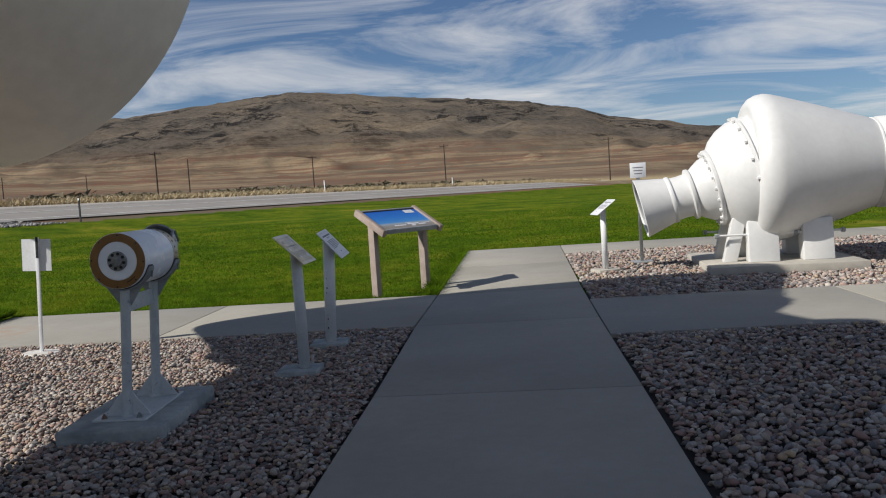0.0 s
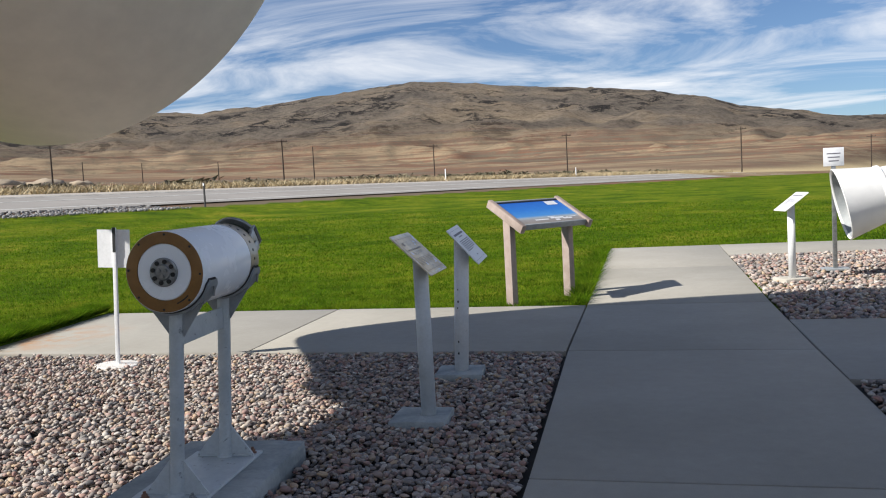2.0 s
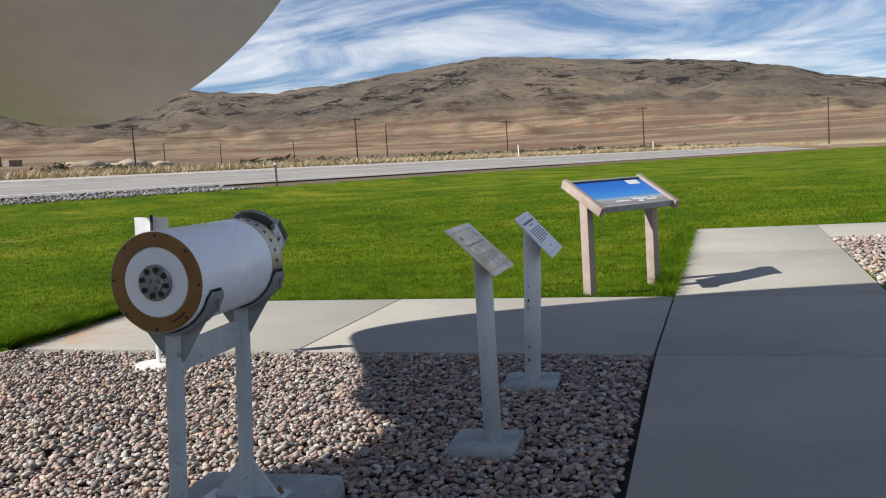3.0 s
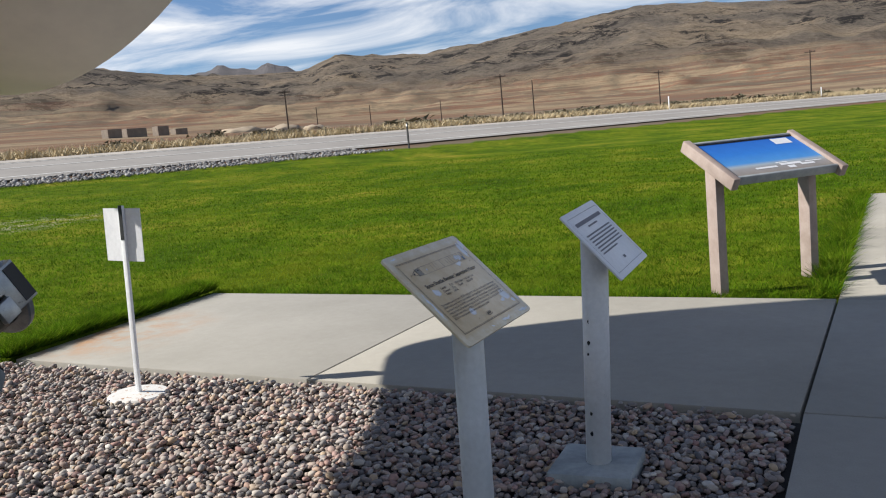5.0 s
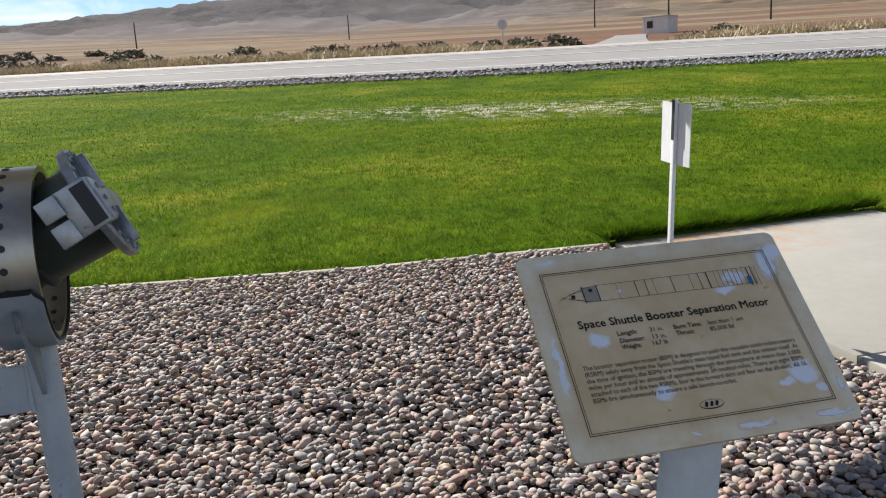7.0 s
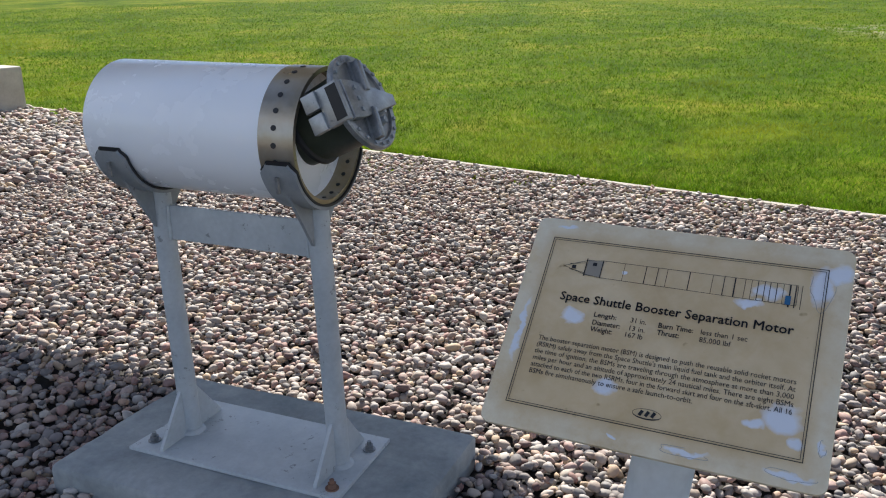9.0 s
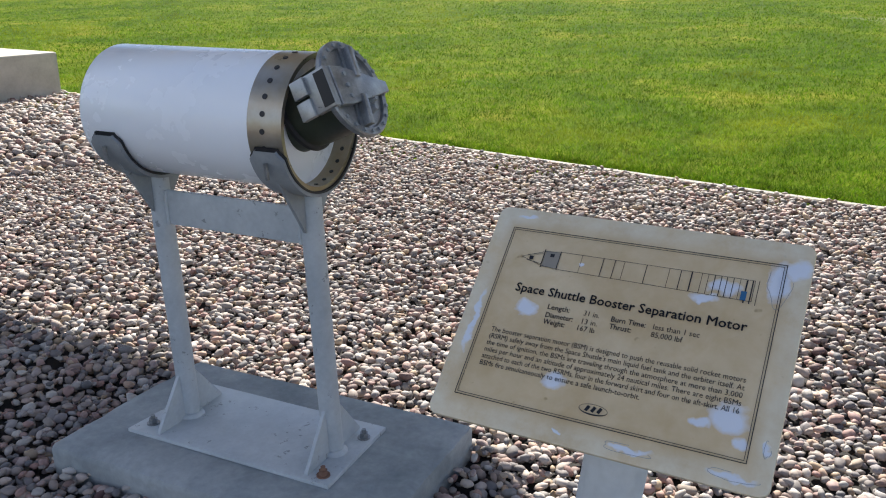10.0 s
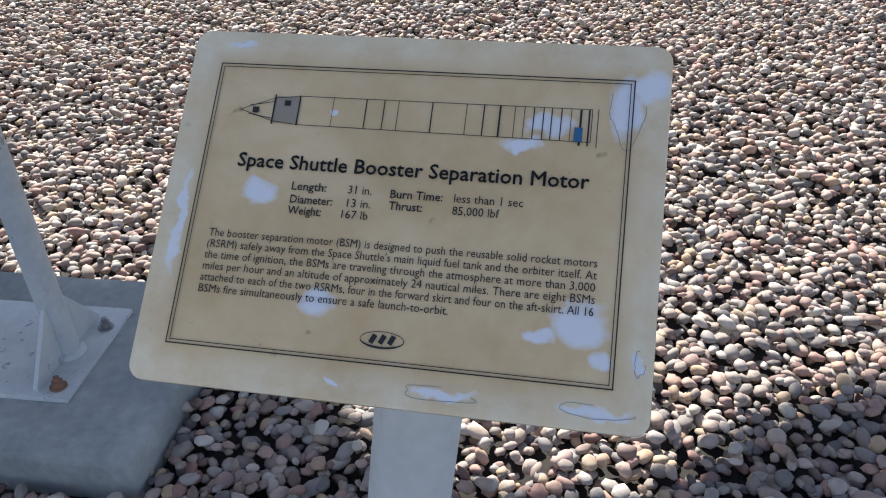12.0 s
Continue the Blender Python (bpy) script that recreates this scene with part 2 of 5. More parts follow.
def ground_material():
    """Lawn, stones beside the road, asphalt, dry grass, brush, hills and painted distance haze, by place."""
    m, n, l, b = material("ground", 0.98, spec=0.03)
    g = n.new("ShaderNodeNewGeometry")
    p = g.outputs["Position"]
    att = n.new("ShaderNodeAttribute"); att.attribute_name = "zone"
    sep = n.new("ShaderNodeSeparateColor"); l.new(att.outputs["Color"], sep.inputs[0])
    lawn, hill, far = sep.outputs[0], sep.outputs[1], sep.outputs[2]
    # lawn
    f1, f2, f3 = noise_node(n, l, 0.45, 7, 0.68, p, 0.5), noise_node(n, l, 4, 7, 0.72, p), noise_node(n, l, 55, 4, 0.7, p)
    gr = ramp(n, l, f1, [(0.30, (0.046, 0.095, 0.005)), (0.44, (0.090, 0.155, 0.007)), (0.55, (0.15, 0.205, 0.010)), (0.72, (0.32, 0.29, 0.035))])
    gr = mix(n, l, 0.75, gr, ramp(n, l, f2, [(0.36, grey(0.45)), (0.62, grey(1.0))]), "MULTIPLY")
    gr = mix(n, l, 0.7, gr, ramp(n, l, f3, [(0.3, grey(0.45)), (0.66, grey(1.0))]), "MULTIPLY")
    # worn sandy patch in the lawn
    mp = n.new("ShaderNodeMapping"); l.new(p, mp.inputs[0])
    mp.inputs["Location"].default_value = (15.9, -10.6, 0)
    d = n.new("ShaderNodeVectorMath"); d.operation = "MULTIPLY"; d.inputs[1].default_value = (0.36, 0.36, 0)
    sub = n.new("ShaderNodeVectorRotate"); sub.rotation_type = "Z_AXIS"; sub.inputs["Angle"].default_value = radians(21)
    l.new(mp.outputs[0], sub.inputs["Vector"])
    d.inputs[1].default_value = (0.50, 0.155, 0.0)
    l.new(sub.outputs[0], d.inputs[0])
    ln = n.new("ShaderNodeVectorMath"); ln.operation = "LENGTH"; l.new(d.outputs[0], ln.inputs[0])
    pm = n.new("ShaderNodeMath"); pm.operation = "MULTIPLY"
    l.new(ramp(n, l, ln.outputs["Value"], [(0.3, grey(1)), (1.0, grey(0))]), pm.inputs[0])
    l.new(ramp(n, l, noise_node(n, l, 3.2, 7, 0.78, p), [(0.49, grey(0)), (0.55, grey(1))]), pm.inputs[1])
    gr = mix(n, l, pm.outputs[0], gr, (0.47, 0.425, 0.335))
    # dry plain: straw, brush, red soil in bands
    mb = n.new("ShaderNodeMapping"); l.new(p, mb.inputs[0]); mb.inputs["Scale"].default_value = (0.22, 0.22, 11.0)
    h1 = noise_node(n, l, 0.012, 9, 0.66, mb.outputs[0], 0.15)
    h2, h3 = noise_node(n, l, 0.09, 8, 0.7, p), noise_node(n, l, 0.9, 6, 0.7, p)
    dry = ramp(n, l, h1, [(0.30, (0.29, 0.225, 0.145)), (0.42, (0.165, 0.132, 0.098)), (0.475, (0.195, 0.105, 0.07)), (0.53, (0.31, 0.24, 0.155)), (0.62, (0.18, 0.118, 0.083)), (0.74, (0.26, 0.20, 0.135))])
    dry = mix(n, l, ramp(n, l, h2, [(0.48, grey(0)), (0.62, grey(0.8))]), dry, (0.165, 0.135, 0.095))
    dry = mix(n, l, 0.5, dry, ramp(n, l, h3, [(0.3, grey(0.5)), (0.7, grey(1))]), "MULTIPLY")
    # hills: grey-brown scree with dark outcrops
    mh_ = n.new("ShaderNodeMapping"); l.new(p, mh_.inputs[0]); mh_.inputs["Scale"].default_value = (0.8, 0.8, 1.9)
    k1 = noise_node(n, l, 0.006, 10, 0.66, p, 0.5)
    k2 = noise_node(n, l, 0.034, 12, 0.82, mh_.outputs[0], 0.5)
    hl = ramp(n, l, k1, [(0.36, (0.155, 0.135, 0.117)), (0.5, (0.23, 0.195, 0.16)), (0.64, (0.34, 0.27, 0.195))])
    crag = n.new("ShaderNodeMath"); crag.operation = "MULTIPLY"
    l.new(ramp(n, l, k2, [(0.50, grey(0)), (0.525, grey(1))]), crag.inputs[0])
    l.new(ramp(n, l, noise_node(n, l, 0.0085, 5, 0.6, p), [(0.47, grey(0.0)), (0.54, grey(1))]), crag.inputs[1])
    hl = mix(n, l, crag.outputs[0], hl, (0.046, 0.043, 0.042))
    hl = mix(n, l, 0.8, hl, ramp(n, l, noise_node(n, l, 0.13, 9, 0.8, p), [(0.38, grey(0.45)), (0.56, grey(1))]), "MULTIPLY")
    verge = mix(n, l, 0.6, (0.47, 0.375, 0.22), ramp(n, l, noise_node(n, l, 1.6, 7, 0.75, p), [(0.35, grey(0.45)), (0.6, grey(1))]), "MULTIPLY")
    dry = mix(n, l, att.outputs["Alpha"], dry, verge)
    c = mix(n, l, hill, dry, hl)
    # aerial haze painted in: distant ground fades to a flat blue-grey
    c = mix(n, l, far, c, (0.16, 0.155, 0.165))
    c = mix(n, l, lawn, c, gr)
    l.new(c, b.inputs["Base Color"])
    k = n.new("ShaderNodeBump")
    k.inputs["Strength"].default_value, k.inputs["Distance"].default_value = 0.5, 0.02
    l.new(f3, k.inputs["Height"])
    hm = n.new("ShaderNodeMath"); hm.operation = "MULTIPLY"
    l.new(k2, hm.inputs[0]); l.new(hill, hm.inputs[1])
    k3 = n.new("ShaderNodeBump")
    k3.inputs["Strength"].default_value, k3.inputs["Distance"].default_value = 1.0, 14.0
    l.new(hm.outputs[0], k3.inputs["Height"])
    l.new(k.outputs[0], k3.inputs["Normal"])
    l.new(k3.outputs[0], b.inputs["Normal"])
    return m


GROUND = ground_material()


def asphalt_material():
    m, n, l, b = material("asphalt", 0.97, spec=0.15)
    p = position(n)
    c = ramp(n, l, noise_node(n, l, 0.3, 6, 0.65, p), [(0.3, (0.265, 0.25, 0.233)), (0.7, (0.35, 0.33, 0.308))])
    c = mix(n, l, 0.4, c, ramp(n, l, noise_node(n, l, 12, 6, 0.7, p), [(0.3, grey(0.7)), (0.7, grey(1))]), "MULTIPLY")
    l.new(c, b.inputs["Base Color"])
    return m


ASPHALT = asphalt_material()
SHOULDER = paint("road_shoulder", (0.36, 0.33, 0.29), (0.48, 0.44, 0.39), 0.5, 0.9)
HUT_WALL = paint("hut_wall", (0.60, 0.56, 0.51), (0.72, 0.68, 0.62), 0.8, 0.85)
LINE = paint("road_line", (0.55, 0.55, 0.53), (0.7, 0.7, 0.67), 3, 0.8)
# soil darkened to near-black so the gaps between pebbles look shaded
SHADED_SOIL = paint("bed_soil", (0.016, 0.014, 0.012), (0.03, 0.026, 0.022), 6, 0.95)
ROADSTONE = pebble_material("road_stones", [(0, (0.10, 0.10, 0.105)), (0.3, (0.26, 0.255, 0.25)), (0.6, (0.36, 0.35, 0.335)), (0.85, (0.17, 0.165, 0.17)), (1, (0.46, 0.45, 0.43))])


def panel_picture_material():
    """The picture on the wooden stand: blue sky fading to a pale strip of ground and white buildings."""
    m, n, l, b = material("panel_print", 0.55, spec=0.3)
    v = objpos(n)
    s = n.new("ShaderNodeSeparateXYZ"); l.new(v, s.inputs[0])
    r = n.new("ShaderNodeMapRange"); r.inputs["From Min"].default_value, r.inputs["From Max"].default_value = -0.21, 0.21
    l.new(s.outputs["Y"], r.inputs["Value"])
    c = ramp(n, l, r.outputs[0], [(0.0, (0.26, 0.23, 0.21)), (0.16, (0.30, 0.29, 0.29)), (0.24, (0.33, 0.40, 0.46)), (0.32, (0.07, 0.27, 0.62)), (0.6, (0.03, 0.19, 0.60)), (1, (0.02, 0.13, 0.52))])
    c = mix(n, l, 0.25, c, ramp(n, l, noise_node(n, l, 14, 6, 0.6, v), [(0.3, grey(0.6)), (0.7, grey(1))]), "MULTIPLY")
    l.new(c, b.inputs["Base Color"])
    return m


PANEL = panel_picture_material()


# lifted patches of film: centre and half size in millimetres from the border's corner
PATCHES = [(50, 104, 17, 11), (316, 22, 14, 30), (332, 4, 18, 14), (262, 38, 20, 11), (243, 55, 14, 7), (296, 182, 24, 16), (270, 192, 12, 7), (207, 239, 26, 4.5), (309, 240, 27, 5),
           (108, 184, 16, 11), (-8, 130, 4, 46), (14, -16, 12, 4), (337, 205, 3.5, 9), (96, 36, 5, 2.5), (310, 205, 9, 9), (128, 240, 5, 3)]


def plaque_material():
    """Yellowed laminate, with blistered patches where the film lifts, their pale bluish reflection painted in."""
    m, n, l, b = material("plaque_film", 0.25)
    v = objpos(n)
    c = ramp(n, l, noise_node(n, l, 9, 5, 0.6, v), [(0.3, (0.55, 0.405, 0.215)), (0.7, (0.72, 0.58, 0.37))])
    c = mix(n, l, 0.35, c, ramp(n, l, noise_node(n, l, 26, 6, 0.65, v, 0.6), [(0.35, (0.86, 0.76, 0.60)), (0.6, grey(1.0))]), "MULTIPLY")
    e = ramp(n, l, noise_node(n, l, 60, 2, 0.5, v), [(0.70, grey(0)), (0.78, grey(0.75))])
    c = mix(n, l, e, c, (0.30, 0.21, 0.09))
    # the margin outside the printed border has bleached paler
    sx = n.new("ShaderNodeSeparateXYZ"); l.new(v, sx.inputs[0])
    ed = []
    for axis, a0, a1 in (("X", 0.158, 0.172), ("Y", 0.112, 0.126)):
        ab = n.new("ShaderNodeMath"); ab.operation = "ABSOLUTE"; l.new(sx.outputs[axis], ab.inputs[0])
        mr = n.new("ShaderNodeMapRange"); l.new(ab.outputs[0], mr.inputs["Value"])
        mr.inputs["From Min"].default_value, mr.inputs["From Max"].default_value = a0, a1
        ed.append(mr.outputs[0])
    mxm = n.new("ShaderNodeMath"); mxm.operation = "MAXIMUM"; l.new(ed[0], mxm.inputs[0]); l.new(ed[1], mxm.inputs[1])
    md = n.new("ShaderNodeMath"); md.operation = "MULTIPLY"; l.new(mxm.outputs[0], md.inputs[0])
    l.new(ramp(n, l, noise_node(n, l, 14, 6, 0.7, v), [(0.35, grey(0.15)), (0.65, grey(0.85))]), md.inputs[1])
    c = mix(n, l, md.outputs[0], c, (0.77, 0.71, 0.55))
    # ragged outline: the place is pushed about by noise before each patch is measured
    nz = n.new("ShaderNodeTexNoise")
    nz.inputs["Scale"].default_value, nz.inputs["Detail"].default_value = 55, 3
    l.new(v, nz.inputs["Vector"])
    off = n.new("ShaderNodeVectorMath"); off.operation = "MULTIPLY_ADD"
    l.new(nz.outputs["Color"], off.inputs[0])
    off.inputs[1].default_value = (0.022, 0.022, 0)
    l.new(v, off.inputs[2])
    total = None
    for u, w, a, h in PATCHES:
        q = n.new("ShaderNodeVectorMath"); q.operation = "SUBTRACT"
        l.new(off.outputs[0], q.inputs[0])
        q.inputs[1].default_value = ((u - 160.5) / 1000 + 0.011, (112 - w) / 1000 + 0.011, 0)
        k = n.new("ShaderNodeVectorMath"); k.operation = "MULTIPLY"
        l.new(q.outputs[0], k.inputs[0])
        k.inputs[1].default_value = (1000 / a, 1000 / h, 0)
        ln = n.new("ShaderNodeVectorMath"); ln.operation = "LENGTH"
        l.new(k.outputs[0], ln.inputs[0])
        if total is None:
            total = ln.outputs["Value"]
        else:
            mn_ = n.new("ShaderNodeMath"); mn_.operation = "MINIMUM"
            l.new(total, mn_.inputs[0]); l.new(ln.outputs["Value"], mn_.inputs[1])
            total = mn_.outputs[0]
    lift = ramp(n, l, total, [(0.55, grey(0.95)), (0.80, grey(0.55)), (1.0, grey(0))])
    # bluish reflection on the lifted film, put into the base colour
    c = mix(n, l, lift, c, (0.70, 0.74, 0.80))
    l.new(c, b.inputs["Base Color"])
    bump(n, l, b, lift, 0.25, 0.001)
    return m


PLAQUE = plaque_material()


# ---- mesh helpers ----
def link_mesh(name, bm, mat, parent=None, label="", smooth=None):
    me = bpy.data.meshes.new(name)
    if smooth is not None:
        for f in bm.faces:
            f.smooth = True
        for e in bm.edges:
            e.smooth = len(e.link_faces) == 2 and e.calc_face_angle(4) < radians(smooth)
    bm.to_mesh(me)
    bm.free()
    me.materials.append(mat)
    ob = new(name, me)
    if parent is not None:
        ob.parent = parent
    if label:
        ob["label"] = label
    return ob


def part(name, bm, mat, parent, label="", smooth=None):
    return link_mesh(name, bm, mat, parent, label, smooth)


def thing(name, m, label, category, group="", kind=""):
    e = new(name)
    e.empty_display_size = 0.1
    e.matrix_world = m
    return tagged(e, label, category, group, kind)


def structure(name, bm, mat, label, category="", smooth=None, parent=None):
    return tagged(link_mesh(name, bm, mat, parent, "", smooth), label, category, "", "structure")


def box(bm, x0, x1, y0, y1, z0, z1, bev=0.0, m=None):
    vs = bmesh.ops.create_cube(bm, size=1)["verts"]
    bmesh.ops.transform(bm, verts=vs, matrix=Matrix.Translation(((x0 + x1) / 2, (y0 + y1) / 2, (z0 + z1) / 2)) @ Matrix.Diagonal((x1 - x0, y1 - y0, z1 - z0, 1)))
    if bev:
        es = list({e for v in vs for e in v.link_edges})
        vs = list({v for f in bmesh.ops.bevel(bm, geom=es, offset=bev, segments=2, affect="EDGES", profile=0.5)["faces"] for v in f.verts} | {v for v in vs if v.is_valid})
    if m is not None:
        bmesh.ops.transform(bm, verts=vs, matrix=m)
    return bm


def B():
    return bmesh.new()


def tube(bm, a, b, r0, r1=None, seg=16, caps=True):
    a, b = Vector(a), Vector(b)
    d = b - a
    m = Matrix.Translation((a + b) / 2) @ d.to_track_quat("Z", "Y").to_matrix().to_4x4()
    bmesh.ops.create_cone(bm, cap_ends=caps, segments=seg, radius1=r0, radius2=r0 if r1 is None else r1, depth=d.length, matrix=m)
    return bm


def lathe(bm, profile, seg=48, m=None, a0=0.0, a1=2 * PI):
    """Turn (radius, height) pairs round z."""
    full = abs(a1 - a0 - 2 * PI) < 1e-6
    cols = seg if full else seg + 1
    grid = []
    for r, z in profile:
        grid.append([bm.verts.new((r * math.cos(a0 + (a1 - a0) * i / seg), r * math.sin(a0 + (a1 - a0) * i / seg), z)) for i in range(cols)])
    for p, q in zip(grid, grid[1:]):
        for i in range(seg):
            j = (i + 1) % cols
            try:
                bm.faces.new((p[i], p[j], q[j], q[i]))
            except ValueError:
                pass
    bmesh.ops.remove_doubles(bm, verts=bm.verts, dist=1e-6)
    if m is not None:
        bmesh.ops.transform(bm, verts=bm.verts, matrix=m)
    bmesh.ops.recalc_face_normals(bm, faces=bm.faces)
    return bm


def prism(bm, pts, z0, z1, bev=0.0, m=None):
    """A flat outline in x and y raised from z0 to z1."""
    lo = [bm.verts.new((x, y, z0)) for x, y in pts]
    hi = [bm.verts.new((x, y, z1)) for x, y in pts]
    k = len(pts)
    bm.faces.new(list(reversed(lo)))
    bm.faces.new(hi)
    for i in range(k):
        bm.faces.new((lo[i], lo[(i + 1) % k], hi[(i + 1) % k], hi[i]))
    vs = lo + hi
    bmesh.ops.recalc_face_normals(bm, faces=bm.faces)
    if bev:
        es = [e for e in bm.edges if abs(e.verts[0].co.z - z1) < 1e-6 and abs(e.verts[1].co.z - z1) < 1e-6]
        bmesh.ops.bevel(bm, geom=es, offset=bev, segments=2, affect="EDGES", profile=0.5)
        vs = list(bm.verts)
    if m is not None:
        bmesh.ops.transform(bm, verts=vs, matrix=m)
    return bm


def rounded(w, h, r, seg=5):
    pts = []
    for cx, cy, a in ((w / 2 - r, h / 2 - r, 0), (-w / 2 + r, h / 2 - r, 90), (-w / 2 + r, -h / 2 + r, 180), (w / 2 - r, -h / 2 + r, 270)):
        for i in range(seg + 1):
            t = radians(a + 90 * i / seg)
            pts.append((cx + r * math.cos(t), cy + r * math.sin(t)))
    return pts


def text_mesh(words, size, x, y, parent, name="lettering", bold=0.0, width=None, align="LEFT", z=0.0, mat=None):
    """Words as a flat mesh on the face of a plaque, baseline at (x, y)."""
    cu = bpy.data.curves.new(name, "FONT")
    cu.body, cu.size, cu.align_x, cu.offset = words, size, align, bold
    cu.resolution_u = 2
    tmp = new(name, cu)
    bpy.context.view_layer.update()
    me = bpy.data.meshes.new_from_object(tmp.evaluated_get(bpy.context.evaluated_depsgraph_get()))
    bpy.data.objects.remove(tmp)
    xs = [v.co.x for v in me.vertices]
    k = width / (max(xs) - min(xs)) if width and xs else 1.0
    me.transform(Matrix.Translation((x, y, z)) @ Matrix.Diagonal((k, 1, 1, 1)))
    me.materials.clear()
    me.materials.append(mat or BLACK)
    ob = new(name, me)
    ob.parent = parent
    return ob


# ---- the lie of the land ----
ROAD_A = Vector((-27.6, 11.7))
ROAD_D = Vector((math.sin(radians(20)), math.cos(radians(20))))
ROAD_N = Vector((-ROAD_D.y, ROAD_D.x))
HUB = Vector((0.0, 4.0))


def smooth01(t):
    t = np.clip(t, 0, 1)
    return t * t * (3 - 2 * t)


def lawn_z(x, y):
    dx, dy = np.maximum(0, -5.7 - x), np.maximum(0, y - 9.3)
    return np.hypot(0.031 * dx, 0.018 * dy)


def tilt(x, y):
    """The wide slope of the plain, faded in past the level beds."""
    d = np.hypot(np.hypot(np.maximum(0, -5.7 - x), np.maximum(0, y - 9.3)), np.maximum(0, x - 13))
    return (-0.0113 * x - 0.0035 * (y - 4)) * smooth01(d / 14)


SKY_AZ = [-180, -126, -112, -104, -96, -85, -70, -55, -53, -50, -45, -40, -37, -34.6, -33, -29, -24, -21, -16.5, -15.2, -12, -6, -1.2, 2.3, 4, 6, 9.5, 11.5, 22, 60, 120, 180]
SKY_EL = [2.6, 2.7, 3.1, 3.4, 4.2, 5.0, 5.6, 6.0, 6.2, 5.9, 5.2, 4.9, 5.0, 5.9, 5.65, 5.5, 6.0, 6.5, 7.0, 7.2, 7.05, 6.45, 6.1, 5.55, 5.3, 4.5, 4.0, 3.5, 3.0, 2.6, 2.5, 2.6]


def land_z(x, y):
    """Height of the ground, for numpy arrays."""
    s = (x - ROAD_A.x) * ROAD_D.x + (y - ROAD_A.y) * ROAD_D.y
    nn = (x - ROAD_A.x) * ROAD_N.x + (y - ROAD_A.y) * ROAD_N.y
    near = np.minimum(lawn_z(x, y), 0.75)
    edge = 0.75 + 0.004 * np.clip(s, 0, 120)
    prof = np.where(nn < 0, 0, np.where(nn < 9, smooth01(nn / 9) * 0.25 + nn * 0.065, 0.835))
    z = np.where(nn < -6, near, np.where(nn < 0, near + (edge - near) * smooth01((nn + 6) / 6), edge + prof))
    az = np.degrees(np.arctan2(x - HUB.x, y - HUB.y))
    r = np.hypot(x - HUB.x, y - HUB.y)
    skyl = np.interp(az, SKY_AZ, SKY_EL)
    west = smooth01((-az - 20) / 40) * smooth01((175 + az) / 40)
    e100, e300 = 0.75 + 0.75 * west, 0.95 + 1.0 * west
    e700 = np.minimum(2.1 + 0.6 * west, skyl - 0.6)
    lr = np.log(np.maximum(r, 1))
    L = [math.log(v) for v in (60, 110, 300, 700, 1500)]
    e = np.where(lr < L[1], 0.45 + (e100 - 0.45) * np.clip((lr - L[0]) / (L[1] - L[0]), 0, 1),
        np.where(lr < L[2], e100 + (e300 - e100) * (lr - L[1]) / (L[2] - L[1]),
        np.where(lr < L[3], e300 + (e700 - e300) * (lr - L[2]) / (L[3] - L[2]),
                 e700 + (skyl - e700) * np.clip((lr - L[3]) / (L[4] - L[3]), 0, 1) ** 0.85)))
    e = np.where(r > 1500, skyl - 1.2 * smooth01((r - 1500) / 900), e)
    out = 1.2 + r * np.tan(np.radians(e))
    w = np.where(nn > 9, smooth01((nn - 9) / 40), 0) * smooth01((r - 40) / 30)
    return z * (1 - w) + out * w + tilt(x, y)


def zone_lawn(x, y):
    nn = (x - ROAD_A.x) * ROAD_N.x + (y - ROAD_A.y) * ROAD_N.y
    return nn < -0.2


